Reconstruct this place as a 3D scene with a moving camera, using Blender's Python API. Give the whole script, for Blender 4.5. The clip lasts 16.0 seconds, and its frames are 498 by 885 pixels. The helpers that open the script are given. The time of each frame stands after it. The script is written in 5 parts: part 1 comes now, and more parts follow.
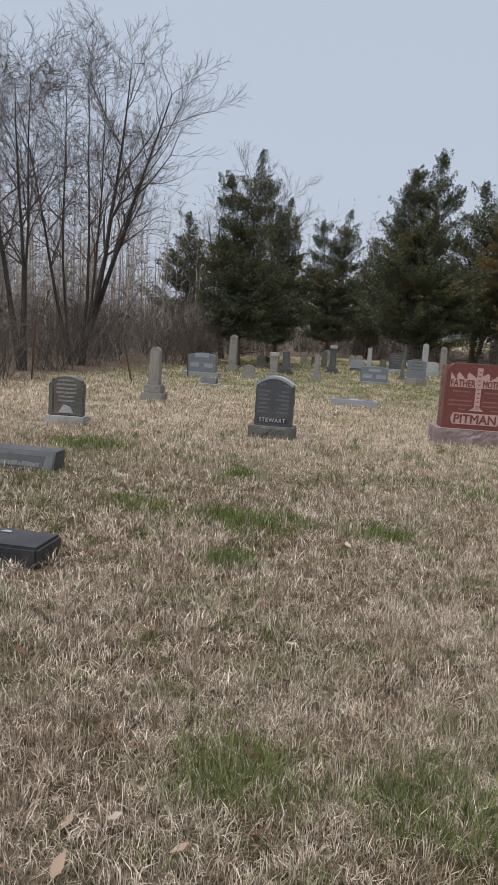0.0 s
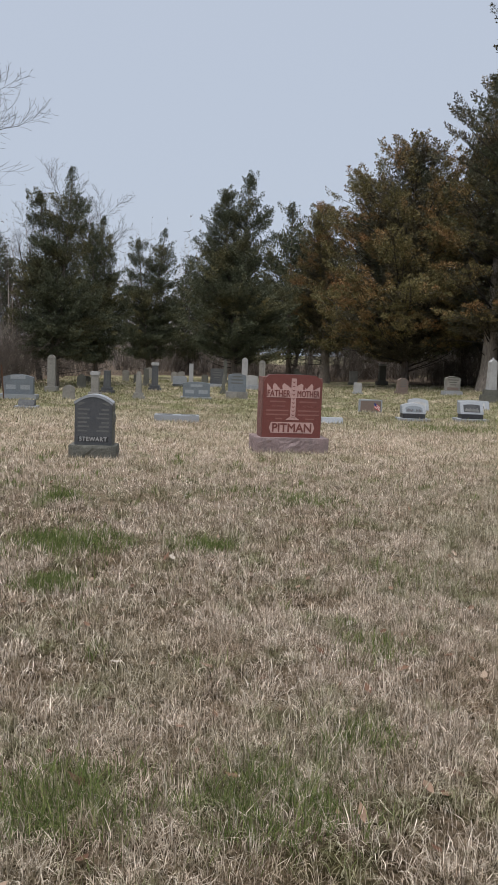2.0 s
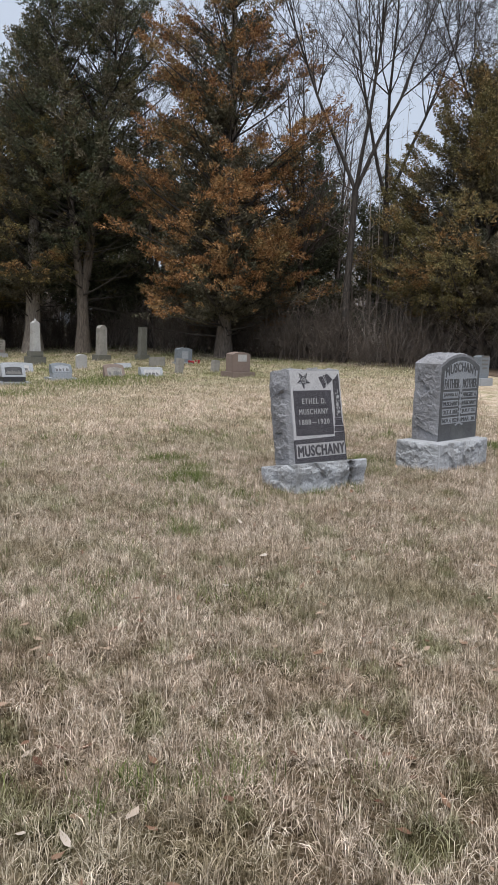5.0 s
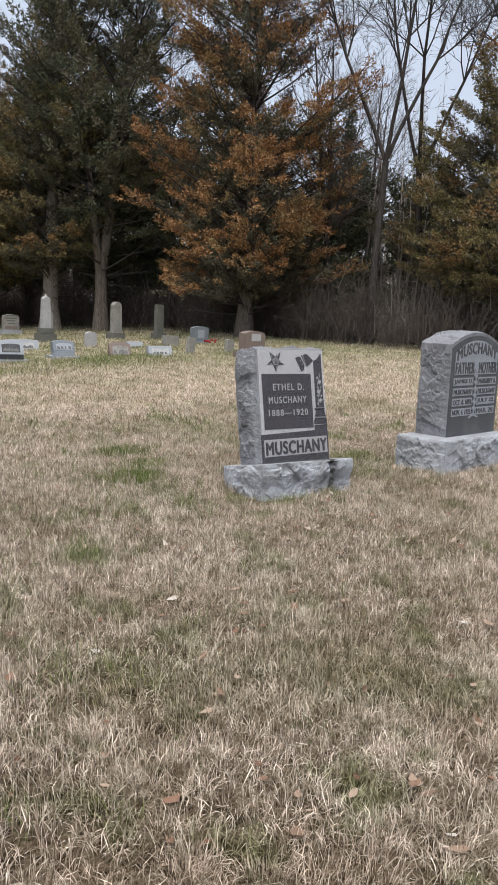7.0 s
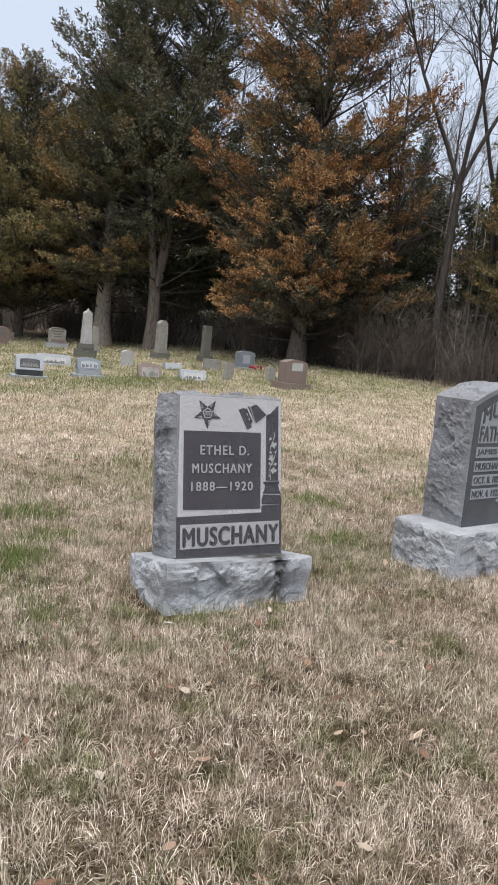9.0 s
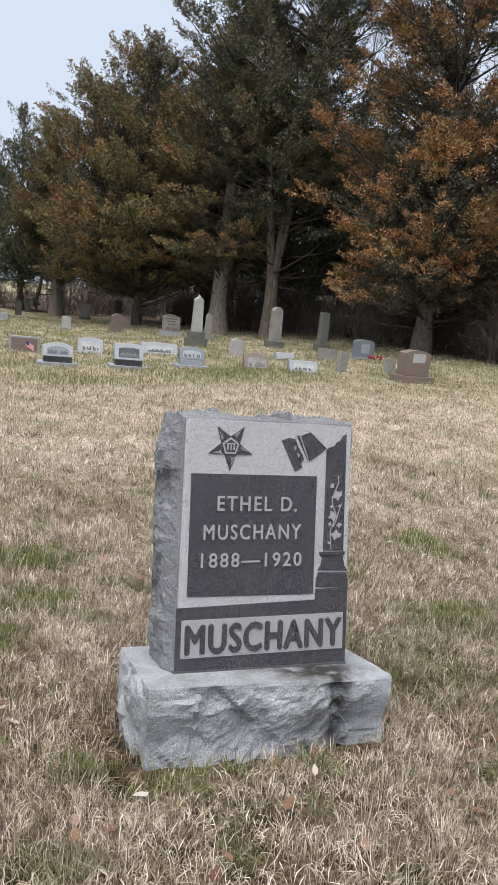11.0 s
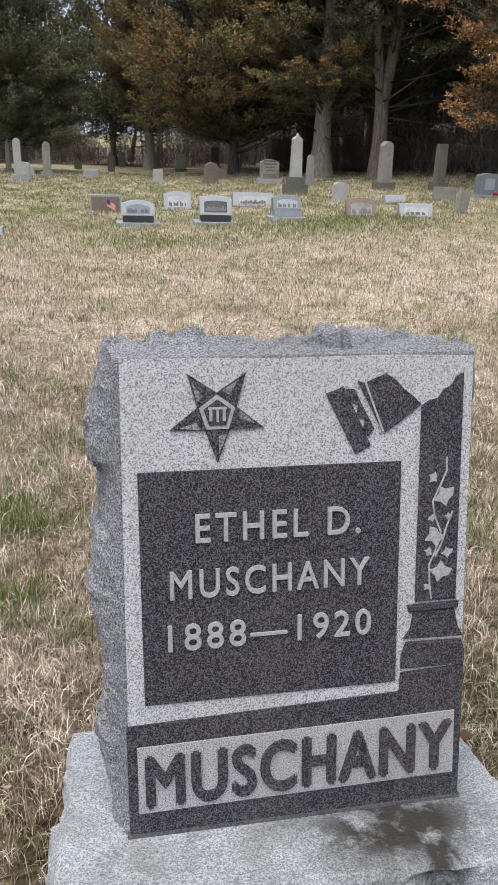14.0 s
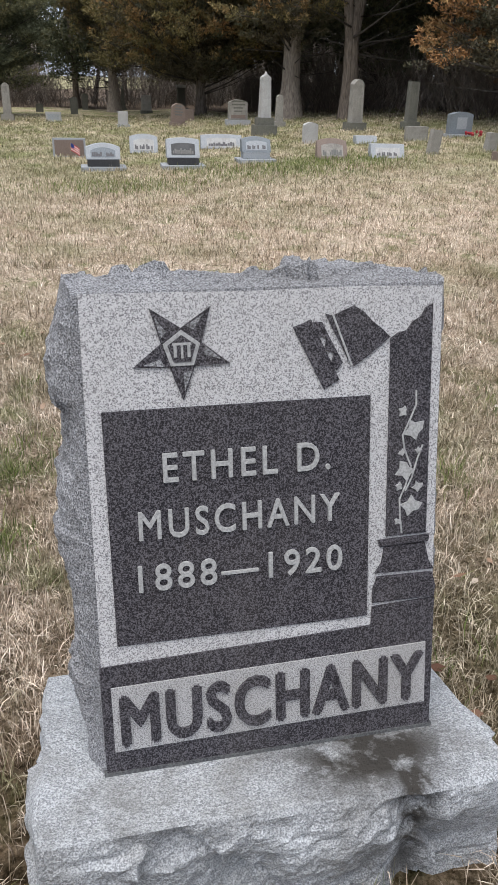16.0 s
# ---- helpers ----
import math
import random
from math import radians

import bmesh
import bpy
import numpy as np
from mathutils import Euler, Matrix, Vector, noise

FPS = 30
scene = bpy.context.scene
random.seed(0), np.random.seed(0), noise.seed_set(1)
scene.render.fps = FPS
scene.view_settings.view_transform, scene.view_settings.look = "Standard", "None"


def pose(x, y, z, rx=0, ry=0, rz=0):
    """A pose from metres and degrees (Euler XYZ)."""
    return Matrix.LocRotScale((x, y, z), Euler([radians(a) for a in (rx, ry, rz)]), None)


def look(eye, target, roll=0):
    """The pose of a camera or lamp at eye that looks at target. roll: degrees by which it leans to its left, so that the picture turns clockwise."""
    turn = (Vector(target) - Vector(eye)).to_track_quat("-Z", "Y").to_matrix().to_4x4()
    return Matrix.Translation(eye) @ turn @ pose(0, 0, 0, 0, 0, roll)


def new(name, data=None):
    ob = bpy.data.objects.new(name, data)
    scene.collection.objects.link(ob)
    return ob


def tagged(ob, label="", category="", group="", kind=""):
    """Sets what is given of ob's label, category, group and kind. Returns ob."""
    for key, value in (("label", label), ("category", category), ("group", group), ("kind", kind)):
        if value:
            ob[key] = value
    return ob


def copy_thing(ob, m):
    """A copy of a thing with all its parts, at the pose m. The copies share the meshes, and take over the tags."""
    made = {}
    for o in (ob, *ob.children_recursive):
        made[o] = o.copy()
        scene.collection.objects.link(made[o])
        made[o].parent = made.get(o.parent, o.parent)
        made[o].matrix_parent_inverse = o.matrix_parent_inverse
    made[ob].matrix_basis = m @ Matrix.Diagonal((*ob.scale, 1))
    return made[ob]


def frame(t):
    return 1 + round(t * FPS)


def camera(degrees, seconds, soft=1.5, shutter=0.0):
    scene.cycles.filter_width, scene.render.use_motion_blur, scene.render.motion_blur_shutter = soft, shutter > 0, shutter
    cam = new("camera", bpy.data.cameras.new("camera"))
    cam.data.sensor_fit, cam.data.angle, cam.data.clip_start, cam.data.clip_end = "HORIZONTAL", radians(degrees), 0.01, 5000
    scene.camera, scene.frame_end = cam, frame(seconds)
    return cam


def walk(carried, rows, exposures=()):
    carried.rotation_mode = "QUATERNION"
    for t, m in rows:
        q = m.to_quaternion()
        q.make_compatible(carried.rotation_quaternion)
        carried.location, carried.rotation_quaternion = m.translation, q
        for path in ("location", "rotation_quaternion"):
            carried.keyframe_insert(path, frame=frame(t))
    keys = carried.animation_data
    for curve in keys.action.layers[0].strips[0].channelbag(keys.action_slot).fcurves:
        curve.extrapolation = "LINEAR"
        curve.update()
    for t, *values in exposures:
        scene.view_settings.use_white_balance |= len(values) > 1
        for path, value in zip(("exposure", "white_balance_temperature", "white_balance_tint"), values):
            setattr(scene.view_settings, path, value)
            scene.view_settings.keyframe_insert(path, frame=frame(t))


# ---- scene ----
cam = camera(36.0, 16.0, soft=1.1)
PATH = [
    (0, (0.68, -0.558, 1.439), (0.223, 1.365, 1.139), 4.0),
    (0.5, (0.685, -0.581, 1.429), (0.327, 1.369, 1.162), 3.0),
    (1, (0.708, -0.585, 1.419), (0.445, 1.383, 1.171), 2.8),
    (1.5, (0.73, -0.562, 1.41), (0.575, 1.418, 1.176), 2.5),
    (2, (0.747, -0.557, 1.416), (0.728, 1.43, 1.185), 2.3),
    (2.5, (0.769, -0.553, 1.417), (0.94, 1.426, 1.185), 2.4),
    (3, (0.795, -0.558, 1.42), (1.212, 1.383, 1.178), 2.6),
    (3.5, (0.862, -0.496, 1.435), (1.529, 1.372, 1.179), 2.7),
    (4, (0.937, -0.503, 1.429), (1.81, 1.278, 1.176), 2.6),
    (4.5, (0.965, -0.521, 1.437), (1.966, 1.191, 1.181), 2.6),
    (5, (1.137, -0.385, 1.43), (2.182, 1.296, 1.145), 2.2),
    (5.2, (1.212, -0.296, 1.451), (2.258, 1.379, 1.135), 1.2),
    (7.3, (2.567, 0.617, 1.362), (3.516, 2.345, 1.029), 3.3),
    (7.5, (2.713, 0.755, 1.383), (3.658, 2.489, 1.066), 3.7),
    (8, (3.122, 1.064, 1.454), (4.038, 2.814, 1.142), 4.8),
    (8.2, (3.303, 1.146, 1.465), (4.196, 2.911, 1.173), 5.0),
    (10.3, (4.557, 2.62, 1.478), (5.18, 4.494, 1.161), 7.2),
    (10.5, (4.605, 2.733, 1.511), (5.187, 4.619, 1.189), 7.2),
    (11, (4.808, 2.974, 1.496), (5.305, 4.878, 1.141), 5.8),
    (11.5, (4.995, 3.119, 1.504), (5.449, 5.02, 1.08), 4.3),
    (12, (5.034, 3.236, 1.475), (5.452, 5.121, 0.956), 2.5),
    (12.5, (5.011, 3.545, 1.411), (5.39, 5.417, 0.818), 1.0),
    (13, (5.077, 3.9, 1.403), (5.38, 5.769, 0.758), 1.0),
    (13.5, (5.273, 4.218, 1.438), (5.504, 6.084, 0.754), 1.4),
    (14, (5.334, 4.327, 1.435), (5.545, 6.174, 0.698), 1.8),
    (14.5, (5.34, 4.355, 1.419), (5.57, 6.177, 0.626), 1.9),
    (15, (5.343, 4.353, 1.41), (5.595, 6.155, 0.58), 1.7),
    (15.5, (5.345, 4.341, 1.405), (5.615, 6.132, 0.558), 1.6),
    (16, (5.35, 4.34, 1.405), (5.622, 6.127, 0.549), 1.4),
]
walk(cam, [(t, look(eye, target, roll)) for t, eye, target, roll in PATH], exposures=[(0, 0.02), (2, 0.02), (2.5, 0.02), (3.5, 0.2), (4.5, 0.3), (5, 0.24), (7.5, 0.42), (11, 0.49), (12, 0.42), (13, 0.55), (13.5, 0.52), (16, 0.45)])

# ---- light: overcast sky ----
world = bpy.data.worlds.new("overcast_sky")
scene.world = world
world.use_nodes = True
wn, wl = world.node_tree.nodes, world.node_tree.links
sky = wn.new("ShaderNodeTexSky")
sky.sky_type, sky.sun_disc = "NISHITA", False
sky.sun_elevation, sky.sun_rotation = radians(72), radians(215)
sky.dust_density = 4.0
cloud = wn.new("ShaderNodeMix")
cloud.data_type = "RGBA"
cloud.inputs[0].default_value = 0.82
cloud.inputs[7].default_value = (5.6, 6.25, 7.4, 1)
wl.new(sky.outputs[0], cloud.inputs[6])
wl.new(cloud.outputs[2], wn["Background"].inputs[0])
wn["Background"].inputs[1].default_value = 0.1
sun = new("sun", bpy.data.lights.new("sun", "SUN"))
sun.data.energy, sun.data.angle, sun.data.color = 2.9, radians(60), (1.0, 0.97, 0.93)
sun.matrix_world = look((-9, -11, 45), (0, 0, 0))


# ---- helpers for meshes ----
def H(x, y):
    """The height of the ground."""
    k = min(max((y - 10) / 10, 0), 1)
    return k * k * (3 - 2 * k) * min(max(0.045 * (x - 8.5), -0.16), 0.38) - 0.04 * math.exp(-((x - 5.2) ** 2 + (y - 5.2) ** 2) / 0.16)


def H_many(x, y):
    k = np.clip((y - 10) / 10, 0, 1)
    return k * k * (3 - 2 * k) * np.clip(0.045 * (x - 8.5), -0.16, 0.38) - 0.04 * np.exp(-((x - 5.2) ** 2 + (y - 5.2) ** 2) / 0.16)


def quick_mesh(name, verts, faces, sides):
    """A mesh from arrays: faces all with the same number of sides."""
    me = bpy.data.meshes.new(name)
    faces = np.asarray(faces, np.int32).reshape(-1)
    me.vertices.add(len(verts))
    me.vertices.foreach_set("co", np.asarray(verts, np.float32).ravel())
    me.loops.add(len(faces))
    me.loops.foreach_set("vertex_index", faces)
    me.polygons.add(len(faces) // sides)
    me.polygons.foreach_set("loop_start", np.arange(0, len(faces), sides, dtype=np.int32))
    me.update(calc_edges=True)
    return me


def thing(name, m, label, category, group="", kind=""):
    ob = new(name)
    ob.empty_display_size = 0.1
    ob.matrix_world = m
    return tagged(ob, label, category, group, kind)


def link_mesh(name, me, material, parent=None, label="", m=None):
    ob = new(name, me)
    if material:
        me.materials.clear()
        me.materials.append(material)
    if parent:
        ob.parent = parent
    if m is not None:
        ob.matrix_basis = m
    if label:
        ob["label"] = label
    return ob


def part(name, bm, material, parent, label="", smooth=False, m=None):
    """Links a bmesh as one mesh object under a thing or a part."""
    me = bpy.data.meshes.new(name)
    bmesh.ops.recalc_face_normals(bm, faces=bm.faces)
    for f in bm.faces:
        f.smooth = smooth
    bm.to_mesh(me)
    bm.free()
    return link_mesh(name, me, material, parent, label, m)


def box(x0, x1, y0, y1, z0, z1, bevel=0.0, bm=None):
    bm = bm or bmesh.new()
    made = bmesh.ops.create_cube(bm, size=1)["verts"]
    for v in made:
        v.co = Vector((x0 + (v.co.x + 0.5) * (x1 - x0), y0 + (v.co.y + 0.5) * (y1 - y0), z0 + (v.co.z + 0.5) * (z1 - z0)))
    if bevel:
        edges = list({e for v in made for e in v.link_edges})
        bmesh.ops.bevel(bm, geom=edges, offset=bevel, segments=2, affect="EDGES")
    return bm


def prism(outline, y0, y1, bevel=0.0, bm=None):
    """An outline in x and z, drawn out from y0 to y1."""
    bm = bm or bmesh.new()
    front = [bm.verts.new((x, y0, z)) for x, z in outline]
    back = [bm.verts.new((x, y1, z)) for x, z in outline]
    n = len(outline)
    faces = [bm.faces.new(front), bm.faces.new(back[::-1])]
    for i in range(n):
        faces.append(bm.faces.new((front[i], back[i], back[(i + 1) % n], front[(i + 1) % n])))
    if bevel:
        edges = [e for f in faces[:2] for e in f.edges]
        bmesh.ops.bevel(bm, geom=edges, offset=bevel, segments=2, affect="EDGES")
    return bm


def frustum(x0, y0, z0, wx, wy, tx, ty, h, bm=None):
    """A four-sided shaft that tapers from wx by wy to tx by ty."""
    bm = bm or bmesh.new()
    low = [bm.verts.new((x0 + a * wx / 2, y0 + b * wy / 2, z0)) for a, b in ((-1, -1), (1, -1), (1, 1), (-1, 1))]
    top = [bm.verts.new((x0 + a * tx / 2, y0 + b * ty / 2, z0 + h)) for a, b in ((-1, -1), (1, -1), (1, 1), (-1, 1))]
    bm.faces.new(low[::-1])
    bm.faces.new(top)
    for i in range(4):
        bm.faces.new((low[i], low[(i + 1) % 4], top[(i + 1) % 4], top[i]))
    return bm


def rock_block(x0, x1, y0, y1, z0, z1, step=0.04, amp=0.02, flat="", seed=0, scale=7.0, shape=None):
    """A block with rock-pitched faces. flat: faces left sawn, by the letters f, b, l, r, t (front, back, left, right, top)."""
    nx, ny, nz = (max(2, int(round(s / step))) for s in (x1 - x0, y1 - y0, z1 - z0))
    bm = bmesh.new()
    grid = {}

    def vert(i, j, k):
        if (i, j, k) not in grid:
            a, b, c = i / nx, j / ny, k / nz
            p = Vector((x0 + a * (x1 - x0), y0 + b * (y1 - y0), z0 + c * (z1 - z0)))
            if shape:
                p = shape(p)
            push = Vector((0, 0, 0))
            q = p * scale + Vector((seed * 3.1, seed * 1.7, seed))
            near = noise.voronoi(q)
            middle = near[1][0]
            near = near[0]
            tilt = noise.cell_vector(middle * 53.0) - Vector((0.5, 0.5, 0.5))
            chip = 1.7 * tilt.dot(q - middle) + 0.9 * tilt.x
            slab_ = Vector((q.x * 0.7, q.y * 0.7, q.z * 1.5))
            rough = chip + noise.noise(slab_ * 0.55) * 0.7 + (0.45 - near[0]) * 0.3 + (0.5 - abs(noise.noise(slab_ * 1.3))) * 0.4 + noise.noise(q * 4) * 0.4 + noise.noise(q * 9) * 0.26 + noise.noise(q * 20) * 0.14
            hold = 1.0
            for letter, on, way in (("f", j == 0, (0, -1, 0)), ("b", j == ny, (0, 1, 0)), ("l", i == 0, (-1, 0, 0)), ("r", i == nx, (1, 0, 0)), ("t", k == nz, (0, 0, 1))):
                if not on:
                    continue
                if letter in flat:
                    if letter in "ft":
                        hold = 0.0 if letter == "f" else min(hold, 0.25)
                    continue
                edge = min(1.0, 3.2 * min(max(a * (1 - a), 0.02 if letter in "lr" else 0) + (1 if letter in "lr" else 0), b * (1 - b) + (1 if letter in "fb" else 0), c * (1 - c) * 1.6 + (1 if letter == "t" else 0.05)) + 0.12)
                push += Vector(way) * (rough * 0.8 + 0.25) * amp * edge
            grid[i, j, k] = bm.verts.new(p + push * hold)
        return grid[i, j, k]

    for i in range(nx):
        for j in range(ny):
            bm.faces.new([vert(i + a, j + b, nz) for a, b in ((0, 0), (1, 0), (1, 1), (0, 1))])
    for i in range(nx):
        for k in range(nz):
            for j in (0, ny):
                bm.faces.new([vert(i + a, j, k + b) for a, b in ((0, 0), (1, 0), (1, 1), (0, 1))])
    for j in range(ny):
        for k in range(nz):
            for i in (0, nx):
                bm.faces.new([vert(i, j + a, k + b) for a, b in ((0, 0), (1, 0), (1, 1), (0, 1))])
    return bm


def lettering(name, words, x0, x1, z0, z1, y, material, parent, depth=0.004, bold=0.0, label="", slant=0.0, arch=0.0, space=1.0):
    """Words in the built-in font, fitted into a rectangle of a face that looks along -y."""
    cu = bpy.data.curves.new(name, "FONT")
    cu.body, cu.size, cu.extrude, cu.resolution_u = words, 1.0, 0.01, 4
    cu.space_character = space
    ob = new(name, cu)
    me = bpy.data.meshes.new_from_object(ob.evaluated_get(bpy.context.evaluated_depsgraph_get()))
    bpy.data.objects.remove(ob)
    co = np.empty(len(me.vertices) * 3, np.float32)
    me.vertices.foreach_get("co", co)
    co = co.reshape(-1, 3)
    lo, hi = co.min(0), co.max(0)
    u = (co[:, 0] - lo[0]) / (hi[0] - lo[0])
    v = (co[:, 1] - lo[1]) / (hi[1] - lo[1])
    w = (co[:, 2] - lo[2]) / max(hi[2] - lo[2], 1e-6)
    out = np.stack([x0 + u * (x1 - x0), y - w * depth, z0 + v * (z1 - z0) + slant * u + arch * (1 - (2 * u - 1) ** 2)], 1)
    me.vertices.foreach_set("co", out.astype(np.float32).ravel())
    me.update()
    me.name = name
    # one part a letter
    bm = bmesh.new()
    bm.from_mesh(me)
    bpy.data.meshes.remove(me)
    bm.verts.ensure_lookup_table()
    seen, pieces = set(), []
    for v in bm.verts:
        if v.index in seen:
            continue
        stack, piece = [v], []
        seen.add(v.index)
        while stack:
            w_ = stack.pop()
            piece.append(w_)
            for e in w_.link_edges:
                o = e.other_vert(w_)
                if o.index not in seen:
                    seen.add(o.index)
                    stack.append(o)
        pieces.append([min(p.co.x for p in piece), max(p.co.x for p in piece), piece])
    pieces.sort(key=lambda p: p[0])
    groups = []
    for p in pieces:
        if groups and p[0] < groups[-1][1] - 0.3 * (p[1] - p[0]):
            groups[-1][1] = max(groups[-1][1], p[1])
            groups[-1][2] += p[2]
        else:
            groups.append(p)
    k = bold * (z1 - z0) * 2.2
    made = []
    for _, _, piece in groups:
        one, inside = bmesh.new(), set(piece)
        faces = {f for v in piece for f in v.link_faces}
        for dx, dz, dy in ((-k, 0, 0), (k, 0, 0.0003), (0, k, 0.0006), (0, -k, 0.0009)) if k else ((0, 0, 0),):
            copy = {v: one.verts.new(v.co + Vector((dx, -dy, dz))) for v in piece}
            for f in faces:
                one.faces.new([copy[v] for v in f.verts])
        made.append(part("letter", one, material, parent, label))
    bm.free()
    return made


# ---- materials ----
def material(name, rough=0.8, metal=0.0, spec=0.3):
    m = bpy.data.materials.new(name)
    m.use_nodes = True
    b = m.node_tree.nodes["Principled BSDF"]
    b.inputs["Roughness"].default_value, b.inputs["Metallic"].default_value = rough, metal
    b.inputs["Specular IOR Level"].default_value = spec
    return m, m.node_tree.nodes, m.node_tree.links, b


def ramp(nodes, links, source, stops):
    r = nodes.new("ShaderNodeValToRGB")
    e = r.color_ramp.elements
    while len(e) < len(stops):
        e.new(0.5)
    for k, (at, colour) in zip(e, stops):
        k.position, k.color = at, (*colour, 1)
    links.new(source, r.inputs[0])
    return r.outputs[0]


def noisy(nodes, links, scale, detail=3.0, rough=0.55, stretch=None, space="Object"):
    t = nodes.new("ShaderNodeTexCoord")
    out = t.outputs[space]
    if stretch:
        mp = nodes.new("ShaderNodeMapping")
        mp.inputs["Scale"].default_value = stretch
        links.new(out, mp.inputs[0])
        out = mp.outputs[0]
    n = nodes.new("ShaderNodeTexNoise")
    n.inputs["Scale"].default_value, n.inputs["Detail"].default_value, n.inputs["Roughness"].default_value = scale, detail, rough
    links.new(out, n.inputs["Vector"])
    return n.outputs[0]


def mix(nodes, links, fac, a, b, kind="MIX"):
    x = nodes.new("ShaderNodeMix")
    x.data_type, x.blend_type = "RGBA", kind
    for value, slot in ((fac, 0), (a, 6), (b, 7)):
        if isinstance(value, (int, float)):
            x.inputs[slot].default_value = value
        elif isinstance(value, tuple):
            x.inputs[slot].default_value = (*value, 1)
        else:
            links.new(value, x.inputs[slot])
    return x.outputs[2]


def bump(nodes, links, bsdf, height, strength, distance):
    b = nodes.new("ShaderNodeBump")
    b.inputs["Strength"].default_value, b.inputs["Distance"].default_value = strength, distance
    links.new(height, b.inputs["Height"])
    links.new(b.outputs[0], bsdf.inputs["Normal"])


def granite(name, light, dark, grain=260.0, rough=0.75, contrast=0.09, stain=0.35, stain_colour=(0.12, 0.11, 0.1), relief=0.5, spec=0.3, bias=0.5):
    """Speckled stone with weather stains."""
    m, n, l, b = material(name, rough, 0.0, spec)
    speck = ramp(n, l, noisy(n, l, grain, 2.0, 0.6), ((bias - contrast, dark), (bias + contrast, light)))
    cloudy = ramp(n, l, noisy(n, l, 3.0, 5.0, 0.65), ((0.46, (0, 0, 0)), (0.72, (stain, stain, stain))))
    streak = ramp(n, l, noisy(n, l, 6.0, 4.0, 0.6, (1.0, 1.0, 0.18)), ((0.5, (0, 0, 0)), (0.8, (stain, stain, stain))))
    c = mix(n, l, cloudy, speck, stain_colour)
    c = mix(n, l, streak, c, tuple(0.8 * v + 0.03 for v in stain_colour))
    l.new(c, b.inputs["Base Color"])
    fine = noisy(n, l, grain * 0.4, 4.0, 0.7)
    if relief > 0.75:
        # hewn stone: chips and hollows
        chips = mix(n, l, 0.3, noisy(n, l, 22.0, 6.0, 0.7), fine)
        bump(n, l, b, chips, 1.0, 0.03)
    else:
        bump(n, l, b, fine, relief, 0.004)
    return m


grey_steeled = granite("grey_steeled_granite", (0.56, 0.555, 0.565), (0.15, 0.145, 0.155), 410, 0.8, 0.1, 0.22, (0.3, 0.28, 0.25), 0.35, bias=0.455)
grey_dark = granite("grey_dark_granite", (0.13, 0.122, 0.137), (0.006, 0.005, 0.008), 380, 0.6, 0.1, 0.1, (0.14, 0.12, 0.1), 0.3, bias=0.53)
plate_granite = granite("name_plate_granite", (0.47, 0.465, 0.47), (0.14, 0.135, 0.14), 410, 0.8, 0.1, 0.3, (0.26, 0.24, 0.21), 0.35, bias=0.47)
grey_rock = granite("grey_rock_granite", (0.46, 0.465, 0.49), (0.1, 0.1, 0.108), 320, 0.85, 0.12, 0.45, (0.12, 0.11, 0.1), 0.9)
base_granite = granite("pale_base_granite", (0.64, 0.66, 0.69), (0.25, 0.26, 0.28), 300, 0.85, 0.12, 0.5, (0.17, 0.16, 0.14), 0.8)
charcoal_granite = granite("charcoal_granite", (0.12, 0.125, 0.13), (0.04, 0.04, 0.045), 300, 0.5, 0.12, 0.3, (0.2, 0.2, 0.19), 0.3)
blue_granite = granite("blue_grey_granite", (0.24, 0.27, 0.3), (0.12, 0.135, 0.15), 300, 0.6, 0.12, 0.3, (0.1, 0.1, 0.1), 0.3)
pale_granite = granite("pale_granite", (0.4, 0.42, 0.45), (0.22, 0.235, 0.25), 280, 0.75, 0.12, 0.35, (0.25, 0.25, 0.24), 0.4)
white_marble = granite("weathered_white_marble", (0.48, 0.475, 0.47), (0.32, 0.315, 0.31), 60, 0.8, 0.2, 0.55, (0.2, 0.19, 0.17), 0.5)
old_stone = granite("weathered_limestone", (0.36, 0.34, 0.31), (0.22, 0.21, 0.19), 80, 0.9, 0.2, 0.6, (0.08, 0.075, 0.065), 0.8)
mossy_stone = granite("dark_lichen_stone", (0.2, 0.195, 0.17), (0.1, 0.1, 0.085), 70, 0.9, 0.2, 0.6, (0.05, 0.05, 0.04), 0.8)
red_polished = granite("red_polished_granite", (0.23, 0.075, 0.06), (0.12, 0.035, 0.03), 300, 0.4, 0.12, 0.15, (0.1, 0.05, 0.04), 0.2, 0.4)
red_steeled = granite("pink_steeled_granite", (0.62, 0.42, 0.38), (0.42, 0.26, 0.23), 300, 0.8, 0.12, 0.25, (0.3, 0.22, 0.2), 0.3)
red_worn = granite("red_worn_writing", (0.36, 0.17, 0.145), (0.2, 0.09, 0.075), 240, 0.85, 0.2, 0.4, (0.16, 0.07, 0.06), 0.3)
red_rock = granite("red_rock_granite", (0.3, 0.15, 0.13), (0.14, 0.07, 0.06), 240, 0.85, 0.12, 0.4, (0.12, 0.09, 0.08), 0.9)
pink_base = granite("pink_grey_base_granite", (0.42, 0.32, 0.31), (0.22, 0.16, 0.16), 240, 0.85, 0.12, 0.5, (0.14, 0.12, 0.11), 0.9)
brown_granite = granite("brown_granite", (0.26, 0.2, 0.17), (0.14, 0.105, 0.09), 260, 0.7, 0.12, 0.3, (0.12, 0.1, 0.09), 0.4)
black_plate = granite("black_bronze_plate", (0.05, 0.05, 0.055), (0.02, 0.02, 0.022), 200, 0.45, 0.15, 0.35, (0.1, 0.1, 0.1), 0.3, 0.4)
